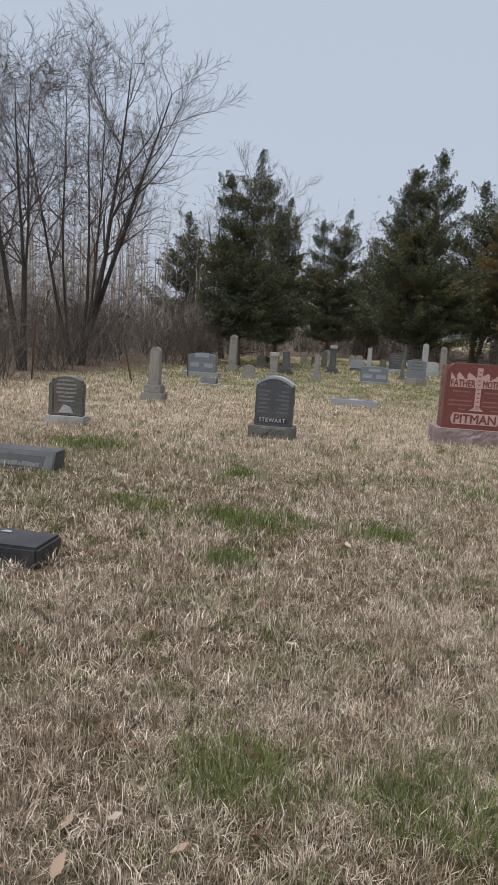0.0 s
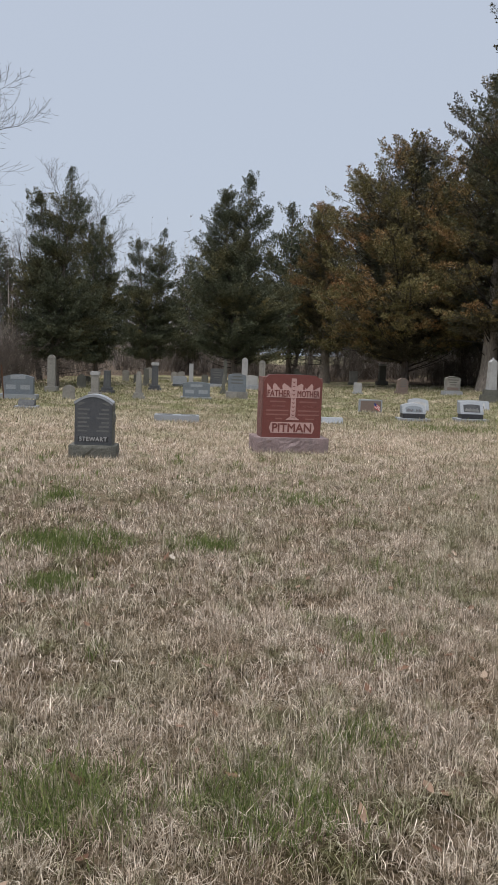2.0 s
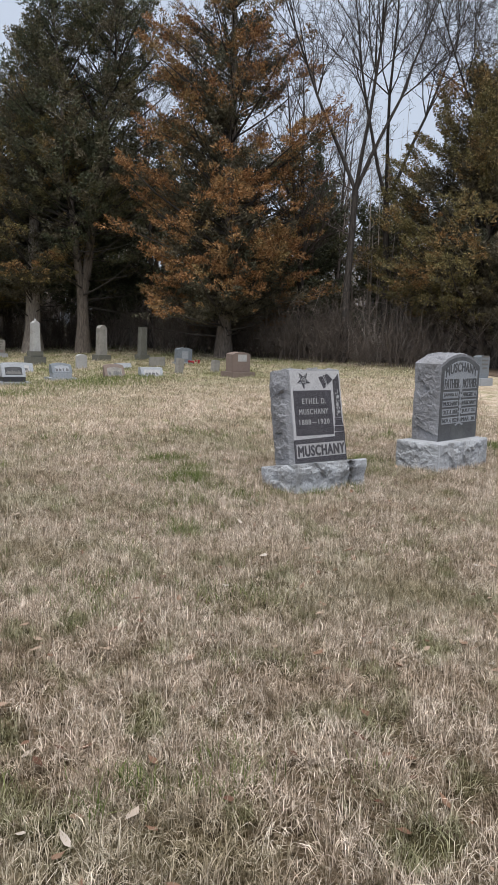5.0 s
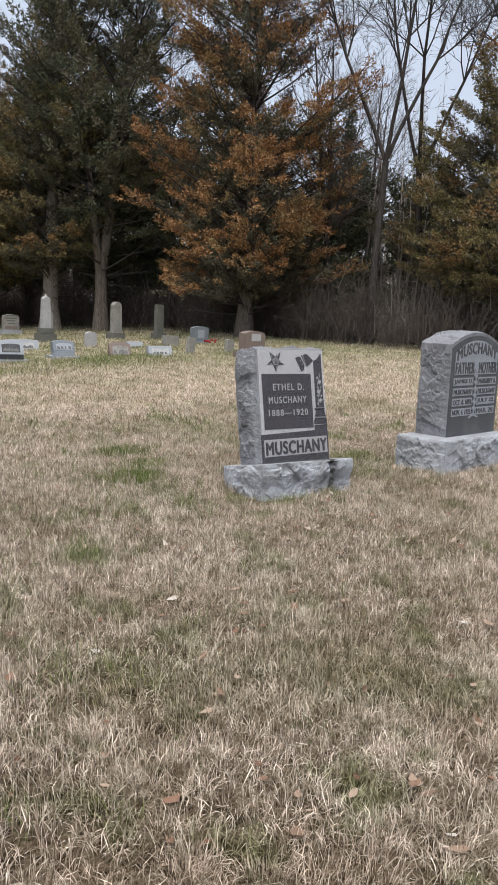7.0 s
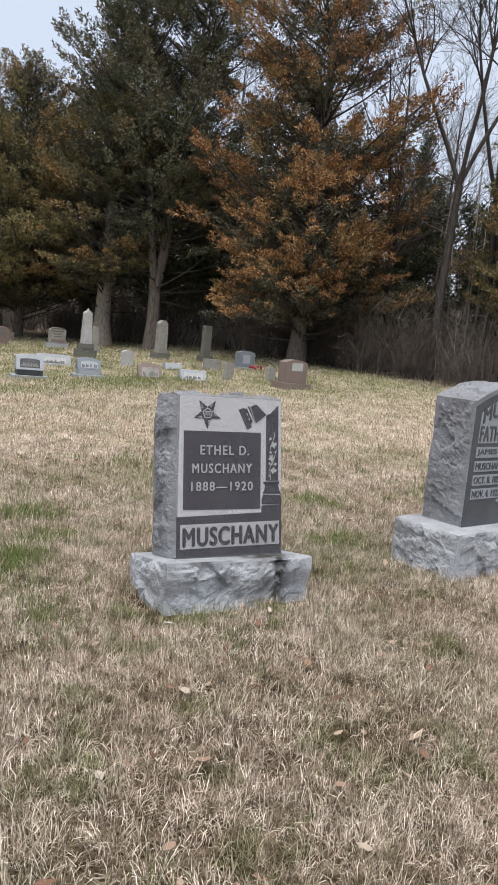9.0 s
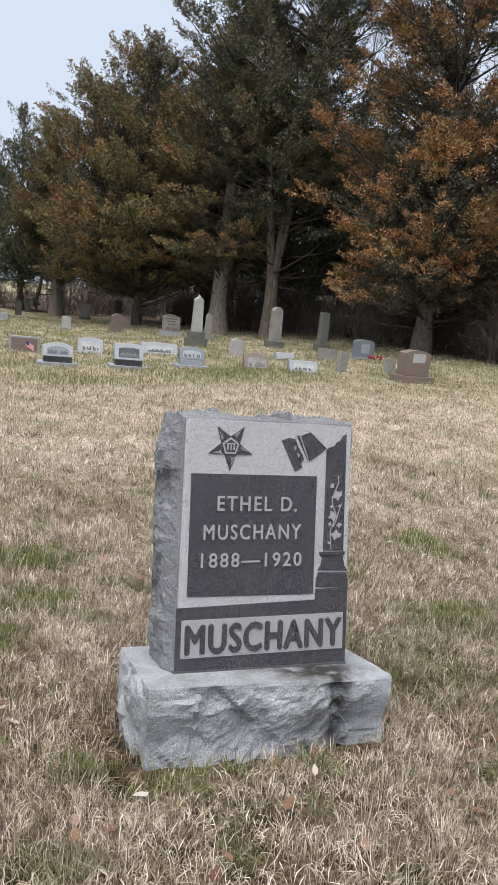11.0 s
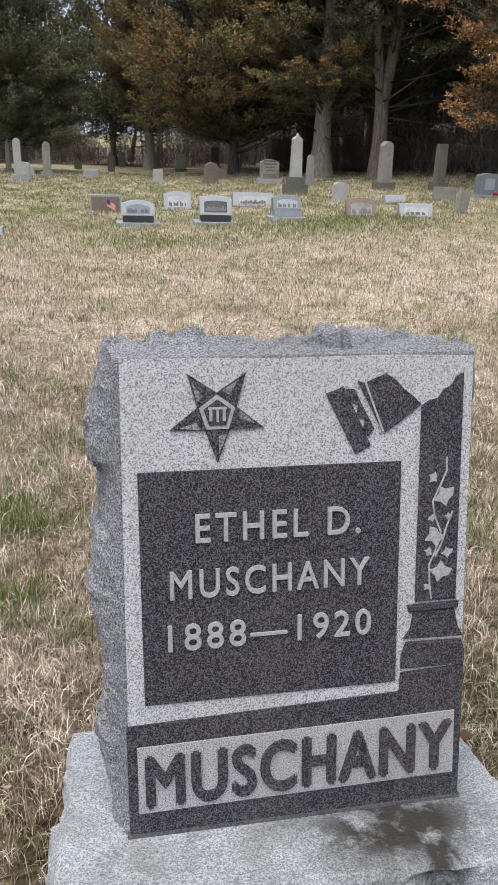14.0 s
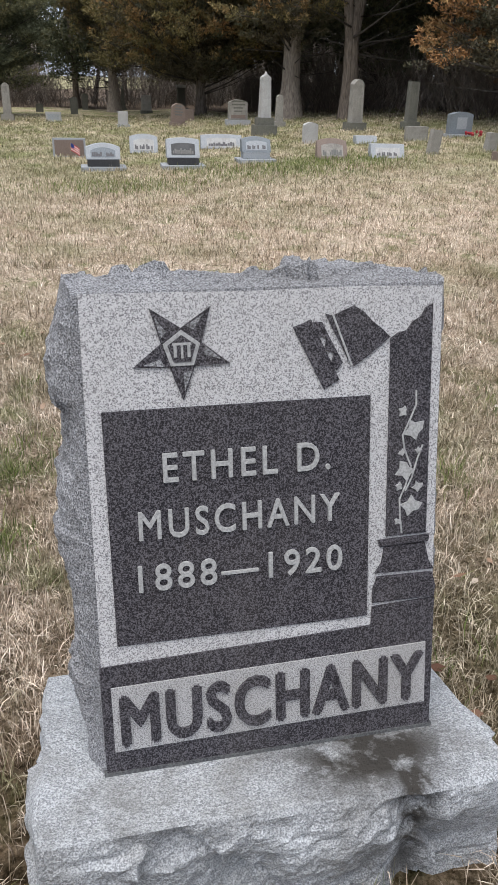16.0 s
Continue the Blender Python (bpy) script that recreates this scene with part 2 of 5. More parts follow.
inscription = granite("cut_pale_lettering", (0.43, 0.43, 0.43), (0.27, 0.27, 0.27), 220, 0.85, 0.15, 0.2, (0.25, 0.25, 0.24), 0.3)
etched_writing = granite("etched_writing", (0.16, 0.15, 0.16), (0.07, 0.07, 0.075), 120, 0.9, 0.2, 0.3, (0.1, 0.1, 0.1), 0.4)
old_writing = granite("worn_writing", (0.19, 0.185, 0.18), (0.11, 0.11, 0.105), 120, 0.9, 0.2, 0.3, (0.1, 0.1, 0.1), 0.4)


def plain(name, colour, rough=0.7, vary=0.25, scale=40.0, metal=0.0):
    m, n, l, b = material(name, rough, metal)
    c = ramp(n, l, noisy(n, l, scale, 4.0), ((0.3, tuple(v * (1 - vary) for v in colour)), (0.7, tuple(min(1, v * (1 + vary)) for v in colour))))
    l.new(c, b.inputs["Base Color"])
    return m


def bark(name, light, dark, scale=9.0):
    m, n, l, b = material(name, 0.95, 0.0, 0.1)
    fibre = noisy(n, l, scale, 6.0, 0.7, (3.0, 3.0, 0.35))
    l.new(ramp(n, l, fibre, ((0.32, dark), (0.68, light))), b.inputs["Base Color"])
    bump(n, l, b, fibre, 0.9, 0.03)
    return m


def leafage(name, stops, patch=None, patch_scale=0.6, rough=0.75):
    """Small leaves: each one its own shade, in drifts of a second colour."""
    m, n, l, b = material(name, rough, 0.0, 0.2)
    g = n.new("ShaderNodeNewGeometry")
    c = ramp(n, l, g.outputs["Random Per Island"], stops)
    if patch:
        k = ramp(n, l, noisy(n, l, patch_scale, 4.0, 0.65), ((0.48, (0, 0, 0)), (0.68, (1, 1, 1))))
        d = ramp(n, l, g.outputs["Random Per Island"], patch)
        c = mix(n, l, k, c, d)
    l.new(c, b.inputs["Base Color"])
    return m


cedar_bark = bark("cedar_bark", (0.26, 0.218, 0.185), (0.07, 0.057, 0.048))
pale_bark = bark("pale_cedar_bark", (0.4, 0.35, 0.3), (0.13, 0.105, 0.09))
grey_bark = bark("grey_bark", (0.105, 0.093, 0.084), (0.03, 0.026, 0.024))
twig_bark = plain("twig_bark", (0.1, 0.082, 0.072), 0.95, 0.35, 1.5)
brush_bark = plain("brush_bark", (0.12, 0.098, 0.082), 0.95, 0.4, 0.8)
wood_stems = leafage("grey_wood_stems", ((0.0, (0.1, 0.084, 0.072)), (0.6, (0.2, 0.17, 0.147)), (1.0, (0.34, 0.3, 0.265))))
GREEN = ((0.0, (0.05, 0.058, 0.037)), (0.5, (0.085, 0.096, 0.059)), (1.0, (0.14, 0.15, 0.096)))
OLIVE = ((0.0, (0.082, 0.076, 0.035)), (0.5, (0.155, 0.135, 0.06)), (1.0, (0.25, 0.205, 0.095)))
RUST = ((0.0, (0.13, 0.065, 0.03)), (0.5, (0.27, 0.14, 0.062)), (1.0, (0.43, 0.245, 0.115)))
cedar_green = leafage("cedar_green_foliage", GREEN, OLIVE, 0.5)
cedar_olive = leafage("cedar_olive_foliage", OLIVE, RUST, 0.5)
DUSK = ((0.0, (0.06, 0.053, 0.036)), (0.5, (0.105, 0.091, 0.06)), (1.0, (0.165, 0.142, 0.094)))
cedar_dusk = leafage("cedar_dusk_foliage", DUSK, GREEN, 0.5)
cedar_rust = leafage("cedar_rust_foliage", RUST, OLIVE, 0.4)


# ---- ground ----
def grass_colour(n, l, blades):
    """Winter straw with drifts of green."""
    if blades:
        g = n.new("ShaderNodeNewGeometry")
        pick = g.outputs["Random Per Island"]
    else:
        pick = noisy(n, l, 55.0, 5.0, 0.75)
    spread = ((0.0, 1.0) if blades else (0.28, 0.72))
    at = lambda k: spread[0] + k * (spread[1] - spread[0])  # noqa: E731
    straw = ramp(n, l, pick, ((at(0), (0.16, 0.127, 0.096)), (at(0.28), (0.362, 0.296, 0.227)), (at(0.7), (0.64, 0.555, 0.468)), (at(1), (0.9, 0.82, 0.725))))
    green = ramp(n, l, pick, ((at(0), (0.08, 0.1, 0.032)), (at(0.5), (0.19, 0.215, 0.095)), (at(1), (0.31, 0.315, 0.18))))
    # dark shading between clumps is multiplied into the colour here
    tuft = ramp(n, l, noisy(n, l, 14.0 if blades else 70.0, 4.0, 0.7), ((0.36, (0.38, 0.36, 0.29)), (0.56, (1.24, 1.2, 1.18))))
    drift = ramp(n, l, noisy(n, l, 0.55, 5.0, 0.6), ((0.5, (0, 0, 0)), (0.68, (0.55, 0.55, 0.55))))
    small = ramp(n, l, noisy(n, l, 3.2, 5.0, 0.7), ((0.52, (0, 0, 0)), (0.62, (0.75, 0.75, 0.75))))
    drift = mix(n, l, 1.0, drift, small, "LIGHTEN")
    # the grass is greener towards the older graves
    t = n.new("ShaderNodeTexCoord")
    s = n.new("ShaderNodeSeparateXYZ")
    l.new(t.outputs["Object"], s.inputs[0])
    far = n.new("ShaderNodeMapRange")
    far.inputs[1].default_value, far.inputs[2].default_value, far.inputs[4].default_value = 14.0, 20.0, 1.0
    l.new(s.outputs[1], far.inputs[0])
    patches = ramp(n, l, noisy(n, l, 0.9, 5.0, 0.65), ((0.36, (0.22, 0.22, 0.22)), (0.6, (0.9, 0.9, 0.9))))
    k = mix(n, l, far.outputs[0], drift, patches)
    dead = ramp(n, l, noisy(n, l, 1.3, 5.0, 0.7), ((0.36, (0.82, 0.78, 0.73)), (0.52, (1.04, 1.04, 1.04))))
    tone = mix(n, l, 1.0, tuft, dead, "MULTIPLY")
    return mix(n, l, 1.0, mix(n, l, k, straw, green), tone, "MULTIPLY")


ground_mat, gn, gl, gb = material("winter_lawn", 0.95, 0.0, 0.05)
grain_ = noisy(gn, gl, 9.0, 6.0, 0.75)
shaded_soil = ramp(gn, gl, grain_, ((0.36, (0.12, 0.11, 0.085)), (0.62, (0.5, 0.455, 0.39))))
thatch = ramp(gn, gl, grain_, ((0.36, (0.78, 0.76, 0.73)), (0.6, (1.3, 1.3, 1.3))))
# soil near the first graves is darkened as shade between blades, thatch beyond
gt, gs, gr = gn.new("ShaderNodeTexCoord"), gn.new("ShaderNodeSeparateXYZ"), gn.new("ShaderNodeMapRange")
gl.new(gt.outputs["Object"], gs.inputs[0])
gr.inputs[1].default_value, gr.inputs[2].default_value = 5.5, 11.0
gl.new(gs.outputs[1], gr.inputs[0])
cover = mix(gn, gl, gr.outputs[0], shaded_soil, thatch)
gl.new(mix(gn, gl, 1.0, grass_colour(gn, gl, False), cover, "MULTIPLY"), gb.inputs["Base Color"])
bump(gn, gl, gb, noisy(gn, gl, 60.0, 6.0, 0.8), 0.9, 0.03)
blade_mat, bn, bl_, bb = material("grass_blades", 0.8, 0.0, 0.15)
bl_.new(grass_colour(bn, bl_, True), bb.inputs["Base Color"])
green_blade = leafage("green_grass", ((0.0, (0.06, 0.085, 0.022)), (0.5, (0.125, 0.165, 0.045)), (1.0, (0.27, 0.29, 0.11))))
leaf_mat = leafage("fallen_leaves", ((0.0, (0.1, 0.05, 0.032)), (0.5, (0.22, 0.13, 0.085)), (0.88, (0.36, 0.27, 0.2)), (1.0, (0.5, 0.46, 0.41))))


def axis_steps(lo, hi, step, far):
    """Even steps from lo to hi, then growing ones out to the horizon."""
    inner = list(np.arange(lo, hi + 1e-6, step))
    out, d = [], step
    while sum(out) < far:
        out.append(d)
        d *= 1.5
    grow = np.cumsum(out)
    return np.array([lo - g for g in grow[::-1]] + inner + [hi + g for g in grow])


xs, ys = axis_steps(-12, 24, 0.5, 1500), axis_steps(-4, 52, 0.5, 1500)
gx, gy = np.meshgrid(xs, ys)
gz = H_many(gx, gy) - 0.004
lump = np.array([noise.noise((a * 0.8, b * 0.8, 0)) for a, b in zip(gx.ravel(), gy.ravel())]).reshape(gx.shape)
gz += 0.015 * lump
nx_ = len(xs)
ii, jj = np.meshgrid(np.arange(nx_ - 1), np.arange(len(ys) - 1))
base_index = (jj * nx_ + ii).ravel()
quads = np.stack([base_index, base_index + 1, base_index + nx_ + 1, base_index + nx_], 1)
ground = link_mesh("ground", quick_mesh("ground", np.stack([gx, gy, gz], -1).reshape(-1, 3), quads, 4), ground_mat)
tagged(ground, "straw-coloured winter cemetery lawn with green patches", "ground", kind="structure")


# ---- trees ----
class Tubes:
    """Collects tapered tubes for one mesh."""

    def __init__(self):
        self.verts, self.faces = [], []

    def run(self, points, radii, sides):
        """A tube along points; the last ring may end in a point."""
        start = len(self.verts)
        for i, p in enumerate(points):
            d = (points[min(i + 1, len(points) - 1)] - points[max(i - 1, 0)]).normalized()
            a = d.orthogonal().normalized()
            b = d.cross(a)
            for k in range(sides):
                w = 2 * math.pi * k / sides
                self.verts.append(p + (a * math.cos(w) + b * math.sin(w)) * radii[i])
        for i in range(len(points) - 1):
            for k in range(sides):
                s, e = start + i * sides, start + (i + 1) * sides
                self.faces.append((s + k, s + (k + 1) % sides, e + (k + 1) % sides, e + k))

    def mesh(self, name):
        return quick_mesh(name, np.array([tuple(v) for v in self.verts]), self.faces, 4)


def shaky(rng, k):
    return Vector((rng.uniform(-k, k), rng.uniform(-k, k), rng.uniform(-k, k)))


def grow(tubes, rng, p, d, length, r, level, deepest, lift, spread, least):
    """A limb with its side branches."""
    n = (7, 5, 4, 3, 2)[level]
    pts, rad = [p.copy()], [r]
    kids = []
    for i in range(n):
        d = (d + shaky(rng, (0.1, 0.2, 0.28, 0.34, 0.4)[level]) + Vector((0, 0, lift))).normalized()
        p = p + d * (length / n)
        pts.append(p.copy())
        rad.append(max(least, r * (1 - 0.8 * (i + 1) / n)))
        if level < deepest and (i > 1 or level > 0):
            for _ in range((3, 2, 2, 2, 1)[level] if rng.random() < 0.85 else 1):
                side = (d.orthogonal().normalized())
                side.rotate(Matrix.Rotation(rng.uniform(0, 6.283), 3, d))
                a = rng.uniform(spread * 0.7, spread * 1.3)
                kids.append((p.copy(), (d * math.cos(a) + side * math.sin(a)).normalized(), length * rng.uniform(0.38, 0.62) * (1 - 0.35 * i / n), max(least, rad[-1] * 0.6)))
    tubes.run(pts, rad, (7, 5, 3, 3, 3)[level])
    for q, e, ln, rr in kids:
        grow(tubes, rng, q, e, ln, rr, level + 1, deepest, lift, spread, least)


def bare_tree(seed, height, stems, m, label, deepest=3, limbs=2, stout=1.0, lift=0.06, spread=0.6, leaders=0, group="bare trees of the wood"):
    rng = random.Random(seed)
    tree = thing("bare_tree", m, label, "tree", group)
    trunk, twigs = Tubes(), Tubes()
    for s in range(stems):
        a = rng.uniform(0, 6.283)
        out = 0.22 if stems > 1 else 0.05
        p = Vector((math.cos(a), math.sin(a), 0)) * (0.25 if stems > 1 else 0.0) + Vector((0, 0, -0.1))
        d = Vector((math.cos(a) * out, math.sin(a) * out, 1)).normalized()
        hgt = height * rng.uniform(0.75, 1.0)
        r = stout * height * rng.uniform(0.0085, 0.0115)
        n, pts, rad = 8, [p.copy()], [r * 1.25]
        if leaders:
            # a clear bole that parts into a few great limbs
            for i in range(4):
                d = (d + shaky(rng, 0.05)).normalized()
                p = p + d * hgt * 0.1
                pts.append(p.copy())
                rad.append(r * (1 - 0.07 * (i + 1)))
                if i > 0:
                    turn_ = rng.uniform(0, 6.283)
                    grow(twigs, rng, p.copy(), Vector((math.cos(turn_), math.sin(turn_), 0.5)).normalized(), hgt * 0.16, r * 0.2, 1, deepest, lift, spread, 0.007)
            for k in range(leaders):
                turn_, lean_ = 6.283 * k / leaders + rng.uniform(-0.4, 0.4), rng.uniform(0.2, 0.5)
                e = Vector((math.cos(turn_) * lean_, math.sin(turn_) * lean_, 1)).normalized()
                grow(trunk, rng, p.copy(), e, hgt * rng.uniform(0.5, 0.62), r * 0.5, 0, 3, 0.04, 0.55, 0.006)
            trunk.run(pts, rad, 8)
            continue
        for i in range(n):
            d = (d + shaky(rng, 0.07) + Vector((0, 0, 0.03))).normalized()
            p = p + d * hgt * 0.92 / n
            pts.append(p.copy())
            rad.append(max(0.012, r * (1 - 0.85 * (i + 1) / n)))
            if i >= 2:
                for _ in range(limbs):
                    side = d.orthogonal().normalized()
                    side.rotate(Matrix.Rotation(rng.uniform(0, 6.283), 3, d))
                    ang = rng.uniform(0.45, 0.95)
                    grow(twigs, rng, p.copy(), (d * math.cos(ang) + side * math.sin(ang)).normalized(), hgt * rng.uniform(0.22, 0.4) * (1.15 - 0.09 * i), rad[-1] * 0.6, 1, deepest, lift, spread, 0.0045)
        trunk.run(pts, rad, 8)
    link_mesh("trunk", trunk.mesh("trunk"), grey_bark, tree)
    tagged(link_mesh("crown", twigs.mesh("crown"), twig_bark, tree), "fine dark leafless twigs", kind="stuff")
    return tree


def cedar_tree(seed, height, low, radius, m, foliage, label, clumps=900, size=0.8, fork=1, gap=0.3, point=0.7, skirt=0.5, rise_k=0.6, inner=None, bark_mat=cedar_bark, girth=0.78, dead=14, per=76, fine=1.4, group="cedars at the wood's edge"):
    """A red cedar: trunk, boughs, and on each bough several upswept plumes of small sprays."""
    rng, nr = random.Random(seed), np.random.RandomState(seed)
    inner = inner or cedar_green
    tree = thing("cedar_tree", m, label, "tree", group)
    trunk, wood = Tubes(), Tubes()
    centres, axes, sizes, outer = [], [], [], []
    stems = []
    for s in range(fork):
        lean = Vector((rng.uniform(-0.04, 0.04), rng.uniform(-0.04, 0.04), 1)) if fork == 1 else Vector((0.1 * (-1) ** s, rng.uniform(-0.06, 0.06), 1))
        p, pts, rad = Vector((0.07 * (-1) ** s if fork > 1 else 0, 0, -0.1)), [], []
        n = 12
        top = height * (1.0 if s == 0 else 0.9)
        r0 = (0.015 if fork > 1 else 0.02) * height * girth
        for i in range(n + 1):
            pts.append(p.copy())
            t = i / n
            rad.append(max(0.02, r0 * (1 - 0.93 * t) * (1.0 + 0.55 * math.exp(-t * 30))))
            p = p + ((lean if i > 1 else Vector((0, 0, 1))) + shaky(rng, 0.035 if i else 0.01)).normalized() * top * 0.97 / n
        trunk.run(pts, rad, 10)
        stems.append((pts, top))

    def on_stem(pts, top, z):
        f = min(max(z / (top * 0.97), 0.0), 0.999) * 12
        k = int(f)
        return pts[k].lerp(pts[k + 1], f - k)

    def bough(pts, top, z, a, reach, rise):
        """A limb that leaves the trunk, sags and turns up."""
        q = on_stem(pts, top, z)
        d = Vector((math.cos(a), math.sin(a), rise)).normalized()
        path = [q.copy()]
        for _ in range(5):
            d = (d + shaky(rng, 0.1) + Vector((0, 0, 0.05))).normalized()
            q = q + d * reach / 5
            path.append(q.copy())
        wood.run(path, [max(0.008, (0.012 + 0.011 * reach) * (1 - 0.88 * i / 5)) for i in range(6)], 4)
        return path, d

    for _ in range(dead):
        pts, top = rng.choice(stems)
        bough(pts, top, rng.uniform(0.45, 1.5) * low, rng.uniform(0, 6.283), radius * rng.uniform(0.25, 0.6), rng.uniform(-0.15, 0.35))
    made, tiers = 0, int((height - low) / 0.85)
    while made < clumps:
        pts, top = stems[made % fork]
        tier = rng.randrange(tiers)
        t = min(0.999, (tier + 0.5 + rng.gauss(0, 0.16)) / tiers)
        if t < 0:
            continue
        prof = min(1.0, skirt + 2.2 * t) * max(0.0, 1 - t) ** point
        if rng.random() > 0.15 + prof:
            continue
        a = rng.uniform(0, 6.283)
        lump = 1.0 + 0.5 * noise.noise((math.cos(a) * 1.3 + seed, math.sin(a) * 1.3, t * height * 0.3))
        reach = radius * prof * lump * rng.uniform(0.6, 1.05) * (0.85 if fork > 1 else 1.0) + 0.15
        z = low + t * (top - low)
        rise = 0.12 + rise_k * t + rng.uniform(-0.15, 0.25)
        root = max(low * 0.7, z - reach * (0.25 + 0.3 * t))
        path, way = bough(pts, top, root, a, reach, rise)
        flat = Vector((-way.y, way.x, 0)).normalized()
        count = max(4, int(4 + 4.2 * reach))
        made += count
        for i in range(count):
            g = 1.0 if i == 0 else rng.uniform(0.1, 1.02)
            k = min(4, int(g * 5))
            c = path[k].lerp(path[k + 1], g * 5 - k)
            c = c + flat * rng.gauss(0, 0.26 + 0.17 * reach * (1.1 - g)) + Vector((0, 0, rng.gauss(0.05, 0.11)))
            if noise.noise(c * 0.62 + Vector((seed, 0, 0))) < gap - 0.62:
                continue
            out = Vector((c.x - path[0].x, c.y - path[0].y, 0)).normalized()
            axis = (out * (1.0 - 0.5 * t) + Vector((0, 0, 0.2 + 0.7 * t)) + shaky(rng, 0.32)).normalized()
            centres.append(tuple(c))
            axes.append(tuple(axis))
            sizes.append(size * rng.uniform(0.65, 1.3) * (0.72 + 0.28 * prof))
            outer.append(g + rng.uniform(-0.2, 0.2))
    for pts, top in stems:
        for k in range(26):
            c = on_stem(pts, top, top * (1 - 0.0095 * k)) + shaky(rng, 0.03 + 0.022 * k)
            centres.append(tuple(c))
            axes.append(tuple((shaky(rng, 0.3) + Vector((0, 0, 1))).normalized()))
            sizes.append(size * 0.7)
            outer.append(1.0)
    c, w, s = np.array(centres), np.array(axes), np.array(sizes)
    c, w, s = np.repeat(c, per, 0), np.repeat(w, per, 0), np.repeat(s, per)
    u = nr.uniform(0, 1, len(s))
    ray = np.cross(w, nr.normal(0, 1, w.shape))
    ray /= np.linalg.norm(ray, axis=1)[:, None]
    ray *= (1, 1, 0.6)
    wide = 0.37 * s * np.sqrt(nr.uniform(0, 1, len(s))) * (1.03 - u) ** 0.6
    start = c + w * (s * (u - 0.35))[:, None] + ray * wide[:, None]
    d = w * 0.6 + ray * 0.7 + nr.normal(0, 0.5, w.shape) + (0, 0, 0.15)
    d /= np.linalg.norm(d, axis=1)[:, None]
    side = np.cross(d, nr.normal(0, 1, d.shape))
    side /= np.linalg.norm(side, axis=1)[:, None]
    ln, wd = fine * s * nr.uniform(0.07, 0.14, len(s)), fine * s * nr.uniform(0.017, 0.03, len(s))
    v = np.stack([start - side * wd[:, None], start + side * wd[:, None], start + d * ln[:, None]], 1).reshape(-1, 3)
    link_mesh("trunk", trunk.mesh("trunk"), bark_mat, tree)
    tagged(link_mesh("limb", wood.mesh("limb"), grey_bark, tree), "thin grey limbs inside the crown", kind="stuff")
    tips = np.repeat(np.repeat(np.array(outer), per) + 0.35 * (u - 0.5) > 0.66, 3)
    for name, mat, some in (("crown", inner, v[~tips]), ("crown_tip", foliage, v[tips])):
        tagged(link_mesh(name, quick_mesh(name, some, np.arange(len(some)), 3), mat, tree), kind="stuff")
    return tree


def at(x, y, rot=0.0, sink=0.0):
    return pose(x, y, H(x, y) - sink, 0, 0, rot)


green_label = "dark green red cedar with dense uneven crown"
rust_label = "rust-brown red cedar with drooping sprays and fluted trunk"
cedar_a = cedar_tree(1, 8.3, 1.2, 2.5, at(-7.2, 29.2), cedar_green, green_label, 1300, 0.64, fork=2, gap=0.16, point=0.85, per=100, fine=1.15)
cedar_tree(2, 10.9, 1.6, 4.5, at(-0.6, 39.5, 40), cedar_green, green_label + " and low skirts", 2200, 0.8, fork=2, gap=0.18, point=0.85, per=95, fine=1.15)
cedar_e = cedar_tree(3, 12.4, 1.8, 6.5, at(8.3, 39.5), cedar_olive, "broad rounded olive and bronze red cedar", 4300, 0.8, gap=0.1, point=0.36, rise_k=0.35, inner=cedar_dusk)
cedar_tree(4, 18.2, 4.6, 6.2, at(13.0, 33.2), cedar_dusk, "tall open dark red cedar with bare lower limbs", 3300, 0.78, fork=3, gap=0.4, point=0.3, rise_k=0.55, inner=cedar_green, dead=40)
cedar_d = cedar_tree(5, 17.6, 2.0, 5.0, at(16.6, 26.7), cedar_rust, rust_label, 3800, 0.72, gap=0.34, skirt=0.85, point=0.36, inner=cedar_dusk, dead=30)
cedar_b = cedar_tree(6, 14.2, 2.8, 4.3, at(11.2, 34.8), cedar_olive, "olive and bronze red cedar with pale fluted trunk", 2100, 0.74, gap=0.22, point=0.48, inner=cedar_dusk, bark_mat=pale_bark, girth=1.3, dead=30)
cedar_f = cedar_tree(7, 11.0, 1.6, 4.2, at(2.6, 49), cedar_green, "dark green red cedar back in the wood", 620, 1.2, gap=0.15, point=0.7, per=46, fine=1.5)


def again(tree, x, y, rot, size):
    c = copy_thing(tree, at(x, y, rot))
    c.scale = (size, size, size)
    return c


for tree, x, y, rot, size in (
    (cedar_a, -6.3, 32.5, 110, 0.88), (cedar_a, -5.4, 42.0, 60, 1.0), (cedar_f, -4.0, 50, 200, 0.7),
    (cedar_b, 4.6, 45.0, 150, 0.72), (cedar_f, -15.0, 46, 20, 0.75), (cedar_f, 7.5, 55, 20, 1.0), (cedar_f, 15.6, 38.5, 70, 1.05),
    (cedar_f, 19.6, 34.0, 120, 0.95), (cedar_e, 23.9, 20.0, 200, 0.9), (cedar_f, 21.6, 28.0, 140, 0.8), (cedar_f, 24.0, 25.5, 240, 0.75), (cedar_f, 27.8, 14.6, 30, 0.85), (cedar_d, 18.8, 30.4, 250, 0.6),
    (cedar_f, 12.2, 43, 190, 1.2), (cedar_f, 31.0, 15.0, 190, 0.85), (cedar_f, 25, 33, 90, 1.0), (cedar_f, 29.5, 21.5, 150, 1.0), (cedar_f, 19.5, 40.0, 60, 1.1), (cedar_f, 15.5, 49.0, 30, 1.1), (cedar_f, 20.5, 46.0, 170, 1.15), (cedar_f, -1.5, 62.0, 230, 1.15), (cedar_f, 5.0, 65.0, 80, 1.25),
):
    again(tree, x, y, rot, size)

